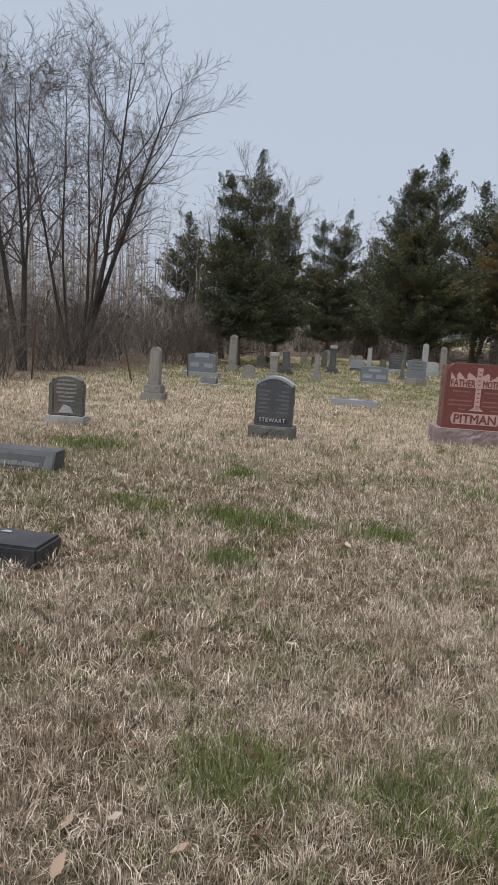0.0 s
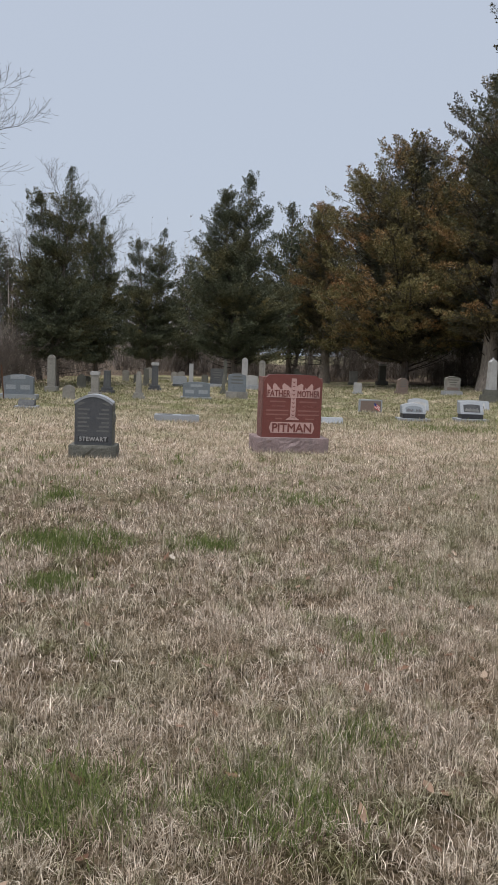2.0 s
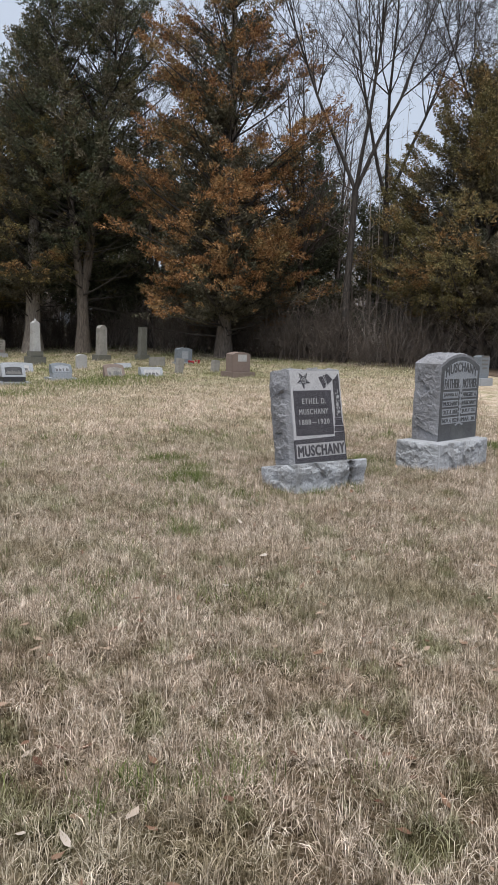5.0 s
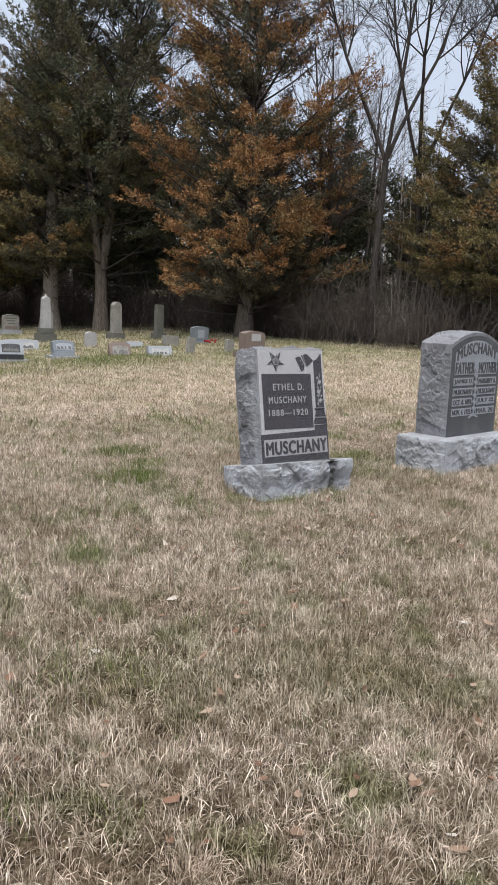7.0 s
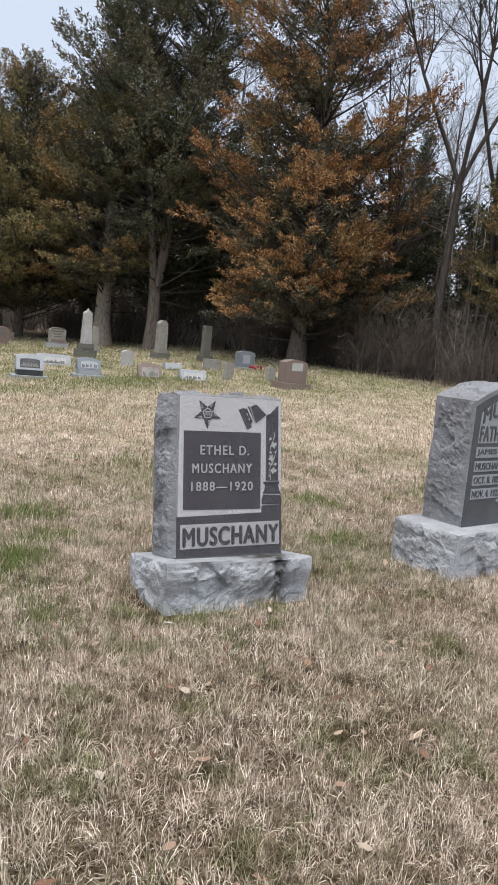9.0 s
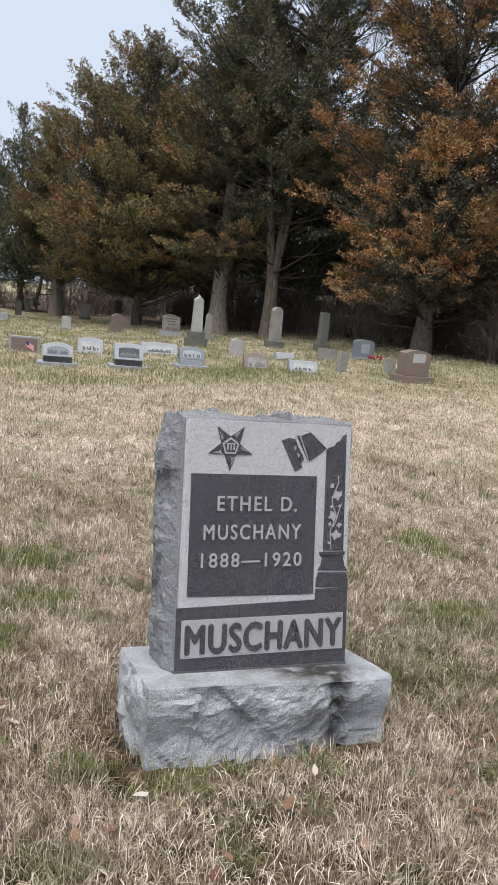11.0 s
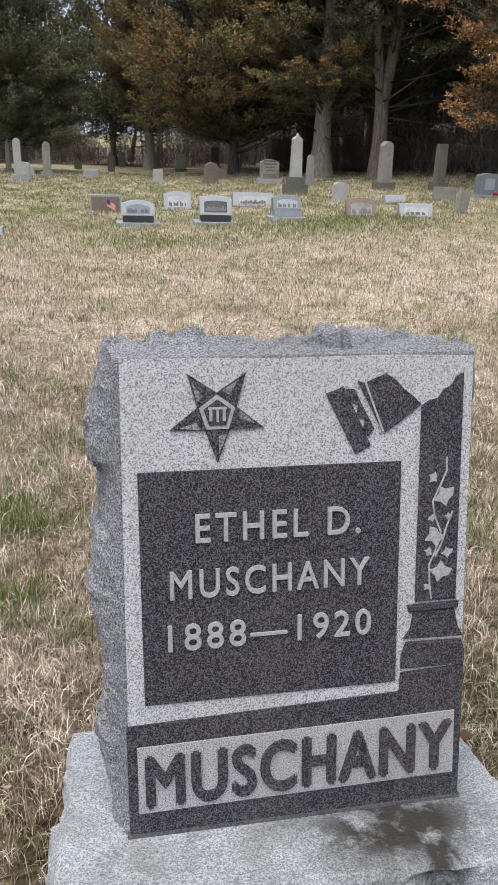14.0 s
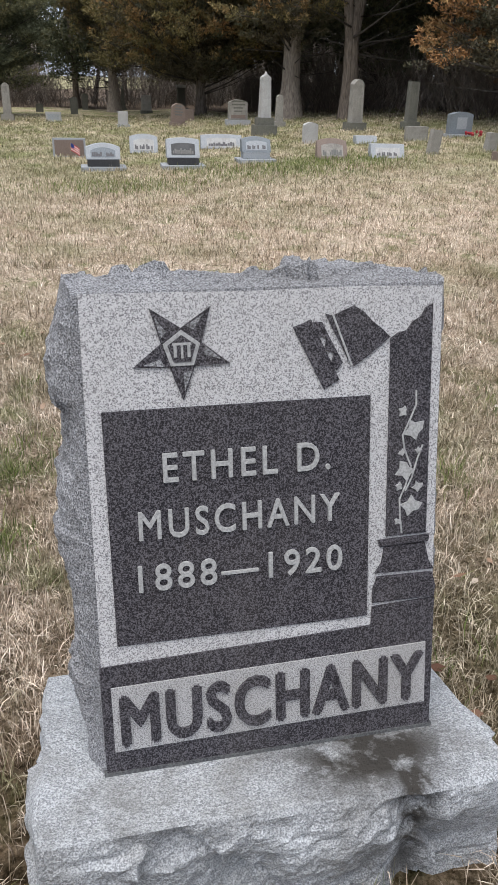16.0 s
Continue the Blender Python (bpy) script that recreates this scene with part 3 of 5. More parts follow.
bare_label = "leafless grey tree with many fine twigs"
bare_tree(11, 10.5, 4, at(-9.6, 17.4), bare_label + " and several stems", stout=0.62, lift=0.015, spread=0.72)
bare_tree(12, 10.0, 4, at(-10.2, 21.5), bare_label + " and several stems", stout=0.62, lift=0.02, spread=0.75)
bare_c = bare_tree(13, 17.5, 1, at(19.6, 22.8), "tall leafless hardwood with great forking limbs", stout=0.85, leaders=3)
bare_d = bare_tree(14, 12.0, 2, at(-12.6, 26.0), bare_label)
rb_ = random.Random(7)
for tree, x, y, size in (
    (bare_d, -8.9, 33.5, 0.62), (bare_d, -10.5, 40.0, 0.9),
    (bare_c, 22.2, 23.6, 1.0), (bare_c, 24.6, 19.8, 0.92), (bare_d, 20.5, 26.5, 1.05), (bare_c, 27.4, 18.0, 0.95), (bare_d, 23.4, 28.5, 1.1), (bare_c, 17.6, 36.0, 0.9),
    (bare_d, 3.0, 56.0, 0.95), (bare_d, -9.0, 54.0, 1.0), (bare_d, 15.0, 46.0, 1.0), (bare_d, 10.0, 49.0, 0.9),
):
    again(tree, x, y, rb_.uniform(0, 360), size)

# the wood's edge, as a line round the graves
EDGE = [(-9.5, 3), (-7.9, 11), (-8.7, 19), (-8.4, 27), (-9.5, 40), (-6, 47.5), (2, 49.8), (8, 46.5), (10.6, 40), (13.5, 36.5), (17.3, 30), (17.8, 24), (18.8, 20.5), (23, 16.5), (32, 11)]
legs = [(Vector((*a, 0)), Vector((*b, 0))) for a, b in zip(EDGE, EDGE[1:])]
lengths = np.array([(b - a).length for a, b in legs])


def behind_edge(rng, near, far):
    """A place in the wood, so many metres behind its edge."""
    i = rng.choice(len(legs), p=lengths / lengths.sum())
    a, b = legs[i]
    d = (b - a).normalized()
    q = a.lerp(b, rng.uniform(-0.05, 1.05)) + Vector((-d.y, d.x, 0)) * rng.uniform(near, far)
    return q.x, q.y


litter_mat, ln_, ll_, lb_ = material("leaf_litter", 0.95, 0.0, 0.1)
ll_.new(ramp(ln_, ll_, noisy(ln_, ll_, 18.0, 6.0, 0.75), ((0.34, (0.075, 0.056, 0.042)), (0.55, (0.18, 0.135, 0.1)), (0.7, (0.31, 0.245, 0.185)))), lb_.inputs["Base Color"])
bump(ln_, ll_, lb_, noisy(ln_, ll_, 40.0, 5.0, 0.8), 0.8, 0.03)
litter_v, litter_f = [], []
for k, (a, b) in enumerate(legs):
    d = (b - a).normalized()
    out = Vector((-d.y, d.x, 0))
    steps = max(2, int((b - a).length / 0.7))
    first = len(litter_v)
    for i in range(steps + 1):
        p = a - d * 1.5 + (b - a + d * 3) * (i / steps)
        for w in (-0.9 - 0.8 * noise.noise((p.x * 0.9, p.y * 0.9, 5)), 0.6, 3, 8, 20, 60):
            # the strips widen outwards, to close the corners
            q = p + out * w + d * max(w, 0) * 0.6 * (2 * i / steps - 1)
            litter_v.append((q.x, q.y, H(q.x, q.y) + (-0.03 if w < 0.5 else 0.012) + 0.0015 * k))
    for i in range(steps):
        for w in range(5):
            e = first + i * 6 + w
            litter_f.append((e, e + 6, e + 7, e + 1))
litter = link_mesh("leaf_litter", quick_mesh("leaf_litter", np.array(litter_v), litter_f, 4), litter_mat)
tagged(litter, "brown leaf litter on the floor of the wood", "leaf litter", kind="stuff")


def brush(seed, height, stems):
    """A leafless bush of arching stems."""
    rng = random.Random(seed)
    bush = thing("bush", at(0, 0), "leafless brown brush at the wood's edge", "bush", "brush along the wood")
    t = Tubes()
    for _ in range(stems):
        a = rng.uniform(0, 6.283)
        p = Vector((rng.uniform(-0.6, 0.6), rng.uniform(-0.6, 0.6), -0.05))
        d = Vector((math.cos(a) * 0.35, math.sin(a) * 0.35, 1)).normalized()
        grow(t, rng, p, d, height * rng.uniform(0.6, 1.1), 0.013, 2, 3, -0.05, 0.7, 0.006)
    tagged(link_mesh("thicket", t.mesh("thicket"), brush_bark, bush), "arching brown stems", kind="stuff")
    return bush


bushes = [brush(21, 2.2, 26), brush(22, 1.6, 30), brush(23, 2.3, 26)]
er = np.random.RandomState(5)
for i, b in enumerate(bushes):
    x, y = behind_edge(er, 0.2, 0.8)
    b.matrix_basis = at(x, y)
for i in range(80):
    x, y = behind_edge(er, 0.0, 1.0 if i % 2 else 5.0)
    again(bushes[i % 3], x, y, er.uniform(0, 360), er.uniform(0.7, 1.2) * (0.9 if x < -6 else 1.0))

# stems and twigs of the wood further in
n = 5000
px, py = np.array([behind_edge(er, 4.0, 42.0) for _ in range(n)]).T
tall = er.uniform(4, 11, n) * np.where((px < -7) & (py < 30), 0.7, 1.0)
lean = er.normal(0, 0.05, (n, 2))
foot = np.stack([px, py, np.zeros(n) - 0.1], 1)
top = foot + np.stack([lean[:, 0] * tall, lean[:, 1] * tall, tall], 1)
wide = (er.uniform(0.03, 0.1, n) * np.where(px < -7, 0.45, 1.0))[:, None]
stem_v, stem_f = [], []
for k, (ax, ay) in enumerate(((1, 0), (-0.5, 0.87), (-0.5, -0.87))):
    off = np.array([[ax, ay, 0]]) * wide
    stem_v += [foot + off]
stem_v.append(top)
sv = np.stack(stem_v, 1).reshape(-1, 3)
q = np.arange(n) * 4
sf = np.concatenate([np.stack([q + a, q + b, q + 3], 1) for a, b in ((0, 1), (1, 2), (2, 0))])
m_ = 34
f_ = er.uniform(0.04, 1.0, (n, m_))
tb = (foot[:, None] + (top - foot)[:, None] * f_[..., None]).reshape(-1, 3)
td = er.normal(0, 1, tb.shape) * (1, 1, 0.5) + (0, 0, 0.55)
td /= np.linalg.norm(td, axis=1)[:, None]
tl_ = (er.uniform(0.5, 2.0, len(tb)) * (1.15 - f_.ravel()))[:, None]
ts = np.cross(td, er.normal(0, 1, td.shape))
ts /= np.linalg.norm(ts, axis=1)[:, None]
tv = np.stack([tb - ts * 0.018, tb + ts * 0.018, tb + td * tl_], 1).reshape(-1, 3)
wood_v = np.concatenate([sv, tv])
wood_f = np.concatenate([sf.reshape(-1), len(sv) + np.arange(len(tv))])
far_wood = link_mesh("far_woods", quick_mesh("far_woods", wood_v, wood_f, 3), wood_stems)
n = 105000
ux, uy = np.array([behind_edge(er, 0.4, 26.0) for _ in range(n)]).T
uh = er.uniform(0.35, 1.0, n) * np.where((ux < -6.5) & (uy < 30), 1.0, 1.6)
ud = np.stack([er.normal(0, 0.7, n), er.normal(0, 0.7, n), np.ones(n)], 1) * uh[:, None]
ub = np.stack([ux, uy, H_many(ux, uy) - 0.05 + er.uniform(0, 1, n) ** 1.6 * np.where((ux < -6.5) & (uy < 30), 1.1, 2.0)], 1)
ua = er.uniform(0, 6.283, n)
us = np.stack([np.cos(ua), np.sin(ua), np.zeros(n)], 1) * (er.uniform(0.004, 0.009, n) * np.where(uy > 30, 1.9, 1.0))[:, None]
uv = np.stack([ub - us, ub + us, ub + ud], 1).reshape(-1, 3)
under = link_mesh("undergrowth", quick_mesh("undergrowth", uv, np.arange(len(uv)), 3), wood_stems)
tagged(under, "dense brown leafless undergrowth of the wood", "undergrowth", kind="stuff")
tagged(far_wood, "dense grey-brown winter wood of thin trunks and twigs", "woods", kind="stuff")


# ---- gravestones: shapes that recur ----
def arch_outline(w, h, rise, n=14, x0=None):
    """A tablet's outline with a curved top."""
    x0 = -w / 2 if x0 is None else x0
    pts = [(x0, 0), (x0 + w, 0)]
    for i in range(n + 1):
        u = 1 - i / n
        pts.append((x0 + w * u, h - rise + rise * (1 - (2 * u - 1) ** 2)))
    return pts


def worn_lines(parent, w, z0, z1, lines, y, mat, rng):
    """Writing too worn to read: plain bars."""
    step = (z1 - z0) / lines
    for i in range(lines):
        ln = w * rng.uniform(0.55, 0.95)
        part("inscription_line", box(-ln / 2, ln / 2, y - 0.004, y + 0.004, z0 + step * (i + 0.25), z0 + step * (i + 0.7)), mat, parent)


STONES = "old gravestones of the cemetery"


def tablet(x, y, w, h, label, stone, base=None, d=0.16, rise=0.06, bw=1.25, bh=0.12, rot=4.0, lean=(0, 0), lines=0, writing=None, panels=(), name="gravestone", seed=0):
    """An upright tablet, with or without a base."""
    rng = random.Random(seed + int(x * 100))
    g = thing(name, at(x, y, rot) @ pose(0, 0, 0, lean[0], lean[1], 0), label, "gravestone", STONES)
    z = 0.0
    if base:
        part("base", rock_block(-w * bw / 2, w * bw / 2, -d * 0.45, d * 1.45, -0.06, bh, 0.09, 0.012, "t", seed), base, g)
        z = bh
    else:
        z = -0.05
        h += 0.05
    o = [(px, pz + z) for px, pz in arch_outline(w, h - (bh if base else 0), rise)]
    part("die", prism(o, 0, d, 0.012), stone, g)
    for k, (u0, u1, v0, v1, mat) in enumerate(panels):
        part("panel", box(-w / 2 + u0 * w, -w / 2 + u1 * w, -0.005, 0.004, z + v0 * h, z + v1 * h, 0.002), mat, g)
    if lines:
        worn_lines(g, w * 0.75, z + h * 0.28, z + h * 0.8, lines, -0.001, writing or old_writing, rng)
    return g


def column(x, y, w, h, label, stone, rot=4.0, base_h=0.28, steps=2, top="round", taper=0.85, lean=0.0, base=None, plate=False):
    """A square shaft on a stepped base; its top round, flat, capped, broken or pointed."""
    g = thing("grave_column", at(x, y, rot) @ pose(0, 0, 0, 0, lean, 0), label, "grave column", STONES)
    c, z = w / 2, -0.05
    for s in range(steps):
        k = 1 - 0.22 * s
        hh = base_h / steps + (0.05 if s == 0 else 0)
        part("base_step", box(-c * k, c * k, c - c * k, c + c * k, z, z + hh, 0.012), base or stone, g)
        z += hh
    sw = w * (0.5 if steps > 1 else 0.62)
    hs = h - z
    tip = 0.0
    if top == "point":
        tip = min(0.16, hs * 0.15)
    elif top == "cap":
        tip = 0.12
    part("shaft", frustum(0, c, z, sw, sw, sw * taper, sw * taper, hs - tip), stone, g)
    zt, tw = z + hs - tip, sw * taper
    if top == "point":
        part("tip", frustum(0, c, zt, tw, tw, 0.01, 0.01, tip), stone, g)
    elif top == "cap":
        part("cap", box(-tw * 0.62, tw * 0.62, c - tw * 0.62, c + tw * 0.62, zt, zt + tip, 0.015), white_marble, g)
    elif top == "round":
        bm = prism(arch_outline(tw, tw * 0.45, tw * 0.4), c - tw / 2, c + tw / 2, 0.008)
        part("rounded_top", bm, stone, g, m=pose(0, 0, zt))
    if plate:
        part("plate", box(-sw * 0.28, sw * 0.28, c - sw / 2 - 0.004, c - sw / 2 + 0.03, z + hs * 0.35, z + hs * 0.6), old_writing, g)
    return g


def slant_marker(x, y, w, h, label, stone, face, rot=4.0, d=0.32, base=True, arch=0.05, plinth=None, name="slant_marker"):
    """A low marker with a sloping face on a plinth, and a plate on the face."""
    g = thing(name, at(x, y, rot), label, "grave marker", STONES)
    z = 0.0
    if base:
        part("base", rock_block(-w * 0.66, w * 0.66, -0.1, d + 0.1, -0.06, 0.06, 0.1, 0.008, "t", int(x * 7)), pale_granite, g)
        z = 0.06
    if plinth:
        part("plinth", box(-w / 2 + 0.02, w / 2 - 0.02, 0.0, d, z, z + 0.12, 0.008), plinth, g)
        z += 0.12
    hh = h - z
    bm = prism(arch_outline(w, hh, arch), 0.02, d, 0.01)
    for v in bm.verts:
        if v.co.y < d * 0.6:
            v.co.y += 0.55 * v.co.z
        v.co.z += z
    part("die", bm, stone, g)
    if face:
        bm = prism(arch_outline(w * 0.72, hh * 0.6, arch * 0.7), -0.004, 0.004)
        for v in bm.verts:
            v.co.z += hh * 0.16
            v.co.y += 0.018 + 0.55 * v.co.z
            v.co.z += z
        part("plate", bm, face, g)
        rng = random.Random(int(x * 100))
        tone = old_writing if face != pale_granite and face != white_marble and face != blue_granite else etched_writing
        n = 11 if arch else 13
        for k in range(n):
            x0 = w * 0.64 * (k / n - 0.5)
            lo, hi = hh * (0.2 + 0.03 * rng.random()), hh * (0.36 + 0.13 * rng.random())
            if rng.random() < 0.1:
                continue
            bm = box(x0, x0 + w * 0.64 / n * rng.uniform(0.8, 1.02), -0.007, -0.002, lo, hi)
            for v in bm.verts:
                v.co.y += 0.018 + 0.55 * v.co.z
                v.co.z += z
            part("inscription_mark", bm, tone, g)
    return g


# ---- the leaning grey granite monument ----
stained_shaded_base = granite("stained_shaded_base_granite", (0.64, 0.66, 0.69), (0.25, 0.26, 0.28), 300, 0.85, 0.12, 0.5, (0.17, 0.16, 0.14), 0.8)
sn, sl_ = stained_shaded_base.node_tree.nodes, stained_shaded_base.node_tree.links
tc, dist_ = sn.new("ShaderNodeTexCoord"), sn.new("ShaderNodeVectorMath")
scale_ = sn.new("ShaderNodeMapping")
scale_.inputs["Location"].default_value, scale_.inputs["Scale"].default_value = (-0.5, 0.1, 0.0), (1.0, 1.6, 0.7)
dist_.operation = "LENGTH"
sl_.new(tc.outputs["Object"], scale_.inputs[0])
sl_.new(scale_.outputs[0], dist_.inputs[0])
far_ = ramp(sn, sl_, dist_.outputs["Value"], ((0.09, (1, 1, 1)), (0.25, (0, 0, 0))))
# the notch's shade is put into the colour as a dark streak down it
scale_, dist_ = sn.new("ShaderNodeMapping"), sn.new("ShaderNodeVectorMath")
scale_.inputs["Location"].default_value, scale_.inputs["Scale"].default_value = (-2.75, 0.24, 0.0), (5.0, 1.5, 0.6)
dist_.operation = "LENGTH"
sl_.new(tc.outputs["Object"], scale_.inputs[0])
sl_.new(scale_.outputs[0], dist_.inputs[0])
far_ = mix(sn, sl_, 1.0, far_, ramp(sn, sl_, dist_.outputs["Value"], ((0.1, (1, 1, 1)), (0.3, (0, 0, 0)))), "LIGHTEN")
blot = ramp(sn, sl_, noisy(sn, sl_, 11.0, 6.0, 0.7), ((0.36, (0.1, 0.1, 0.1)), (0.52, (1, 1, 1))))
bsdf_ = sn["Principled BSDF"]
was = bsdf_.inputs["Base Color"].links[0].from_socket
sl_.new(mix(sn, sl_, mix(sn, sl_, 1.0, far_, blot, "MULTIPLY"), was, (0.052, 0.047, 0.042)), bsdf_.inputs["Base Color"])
MON = thing("monument", pose(5.256, 5.4, 0.222, -11.6, 0, 4.5), "leaning grey granite monument with carved star, column and lettering", "gravestone", "large family monuments")


def base_shape(p):
    """The front is split back below a ragged lip, with a notch to the right."""
    q = p.copy()
    if p.y < 0.05 and p.z < -0.02:
        lip = 0.06 + 0.09 * abs(noise.noise((p.x * 4.0, 0.3, 0)))
        q.y += 0.045 * min(1, max(0, (-p.z - lip) / 0.1)) * (1 - min(1, max(0, p.y + 0.172) / 0.2))
        if 0.49 < p.x < 0.61:
            q.y += 0.05 * (1 - abs(p.x - 0.55) / 0.06)
    return q


part("base", rock_block(-0.118, 0.748, -0.172, 0.375, -0.36, -0.002, 0.012, 0.045, "t", 3, 5.0, base_shape), stained_shaded_base, MON, "rough-hewn pale granite base with dark stain and notch shade in its colour")


def die_shape(p):
    """Rough sides stand out beyond the dressed front, and the top is left rugged."""
    q = p.copy()
    k = min(max(p.y, 0) / 0.05, 1.0)
    if p.z > 0.8:
        spot = noise.voronoi(Vector((p.x * 15.0 + 3.0, p.y * 24.0, 1.5)))[1][0]
        ledge = noise.cell(spot * 37.0) - 0.5 + 0.35 * (p.y * 24.0 - spot.y) + 0.25 * (p.x * 15.0 + 3.0 - spot.x)
        crest = 0.004 * math.cos((p.x - 0.1) * 18.0)
        q.z += (0.024 * k + crest * k - 0.03 * max(0, p.y - 0.1)) * (p.z - 0.8) / 0.085
        if p.z > 0.88 and p.y > 0.02:
            q.z += 0.018 * ledge * min(1.0, (p.y - 0.02) / 0.03)
    if p.x < 0.15:
        q.x -= 0.03 * k * (1 - p.x / 0.15) * (1 - 0.7 * max(0, (p.z - 0.75) / 0.135))
    return q


part("die", rock_block(0.0, 0.648, 0.0, 0.26, 0.0, 0.885, 0.009, 0.034, "f", 9, 7.0, die_shape), grey_rock, MON, "rock-faced grey granite block")
part("mortar_joint", box(-0.004, 0.652, -0.012, 0.25, -0.005, 0.005), charcoal_granite, MON, "dark mortar joint under the block")
part("face", prism([(0.002, 0.002), (0.646, 0.002), (0.644, 0.878), (0.5, 0.882), (0.3, 0.88), (0.012, 0.884)], -0.006, 0.01), grey_steeled, MON, "steeled light grey front face")
panel = part("inscription_panel", box(0.036, 0.511, -0.0095, 0.0, 0.26, 0.69, 0.001), grey_dark, MON, "dark polished inscription panel")
for words, x0, x1, z0, z1, sl in (("ETHEL D.", 0.134, 0.434, 0.561, 0.612, 0.0), ("MUSCHANY", 0.087, 0.452, 0.459, 0.511, 0.003), ("1888\u20141920", 0.081, 0.458, 0.362, 0.411, 0.002)):
    lettering("lettering", words, x0, x1, z0, z1, -0.0095, inscription, panel, 0.004, 0.006, slant=sl, space=1.22)
band = prism([(0.001, 0.0), (0.648, 0.0), (0.649, 0.282), (0.521, 0.277), (0.519, 0.238), (0.001, 0.222)], -0.0095, 0.0)
part("name_band", band, grey_dark, MON, "dark polished name band")
mon_plate = part("name_plate", prism([(0.019, 0.048), (0.634, 0.057), (0.633, 0.189), (0.019, 0.18)], -0.0125, -0.006), plate_granite, MON)
lettering("lettering", "MUSCHANY", 0.036, 0.624, 0.062, 0.16, -0.0125, grey_dark, mon_plate, 0.004, 0.02, slant=0.01, space=1.12)
shaft = [(0.546, 0.418), (0.627, 0.418), (0.6255, 0.848), (0.612, 0.842), (0.603, 0.826), (0.588, 0.818), (0.577, 0.803), (0.56, 0.799), (0.547, 0.79)]
part("broken_column", prism(shaft, -0.0095, 0.0), grey_dark, MON, "carved broken column")
part("column_ring", prism([(0.534, 0.398), (0.632, 0.4), (0.634, 0.414), (0.53, 0.412)], -0.013, 0.0, 0.003), grey_dark, MON)
part("column_foot", prism([(0.525, 0.345), (0.646, 0.342), (0.634, 0.362), (0.626, 0.398), (0.543, 0.397), (0.538, 0.365)], -0.0095, 0.0), grey_dark, MON)
part("column_foot", prism([(0.521, 0.285), (0.649, 0.284), (0.65, 0.31), (0.642, 0.336), (0.53, 0.338), (0.521, 0.312)], -0.0115, 0.0, 0.002), grey_dark, MON)
part("fallen_capital", prism([(0.426, 0.838), (0.439, 0.834), (0.478, 0.85), (0.497, 0.838), (0.512, 0.822), (0.53, 0.808), (0.546, 0.793), (0.51, 0.765), (0.479, 0.744), (0.468, 0.757)], -0.0095, 0.0), grey_dark, MON, "carved fallen capital")
part("fallen_capital", prism([(0.368, 0.817), (0.384, 0.822), (0.4, 0.829), (0.452, 0.722), (0.424, 0.706)], -0.0095, 0.0), grey_dark, MON)
part("fallen_capital", prism([(0.404, 0.824), (0.42, 0.824), (0.432, 0.8), (0.458, 0.752), (0.447, 0.738), (0.437, 0.752), (0.442, 0.768), (0.425, 0.776), (0.428, 0.795), (0.413, 0.802)], -0.0095, 0.0), grey_dark, MON)
part("capital_line", prism([(0.437, 0.836), (0.4405, 0.8365), (0.476, 0.746), (0.472, 0.747)], -0.0115, -0.005), inscription, MON)
# inverted star with a pentagon at its heart
star = []
sx, sz = 0.175, 0.788
for i in range(5):
    for r, off in ((0.086, 0.0), (0.036, 36.0)):
        a = radians(-90 + 72 * i + off)
        star.append((sx + r * math.cos(a), sz + r * math.sin(a)))
part("star", prism(star, -0.0095, 0.0), grey_dark, MON, "carved five-pointed star")
part("star_heart", prism([(sx + 0.033 * math.cos(radians(90 + 72 * i)), sz + 0.033 * math.sin(radians(90 + 72 * i))) for i in range(5)][::-1], -0.0115, 0.0), inscription, MON)
part("star_heart", prism([(sx + 0.025 * math.cos(radians(90 + 72 * i)), sz + 0.025 * math.sin(radians(90 + 72 * i))) for i in range(5)][::-1], -0.013, 0.0), grey_dark, MON)
for a, b, c, e in ((-0.014, -0.009, -0.012, 0.008), (0.009, 0.014, -0.012, 0.008), (-0.002, 0.002, -0.014, 0.01), (-0.016, 0.016, 0.008, 0.012)):
    part("star_mark", box(sx + a, sx + b, -0.015, -0.01, sz + c, sz + e), inscription, MON)
# each arm of the star has one pale steeled half
for i in range(5):
    a, b = radians(-90 + 72 * i), radians(-90 + 72 * i + 36)
    half = [(sx + q * math.cos(w), sz + q * math.sin(w)) for q, w in ((0.081, a), (0.037, b), (0.034, a))]
    mid = [sum(c) / 3 for c in zip(*half)]
    part("star_facet", prism([(mid[0] + (px - mid[0]) * 0.66, mid[1] + (pz - mid[1]) * 0.66) for px, pz in half], -0.0105, -0.004), grey_rock, MON)
# vine on the column
vine = Tubes()
for pts in (((0.598, 0.695), (0.599, 0.668), (0.588, 0.642), (0.574, 0.612), (0.578, 0.585), (0.592, 0.552), (0.582, 0.515), (0.571, 0.49), (0.573, 0.455), (0.577, 0.422)), ((0.614, 0.592), (0.604, 0.565), (0.594, 0.53), (0.582, 0.505))):
    vine.run([Vector((a, -0.0095, b)) for a, b in pts], [0.0022] * len(pts), 5)
link_mesh("vine_stem", vine.mesh("vine_stem"), inscription, MON)


def vine_leaf(x, z, s, turn):
    out = []
    for k, r in enumerate((1.0, 0.55, 0.95, 0.5, 1.0, 0.6, 0.9, 0.45, 0.7)):
        a = radians(turn + k * 40)
        out.append((x + s * r * math.cos(a), z + s * r * math.sin(a)))
    part("vine_leaf", prism(out, -0.0125, -0.006), inscription, MON)


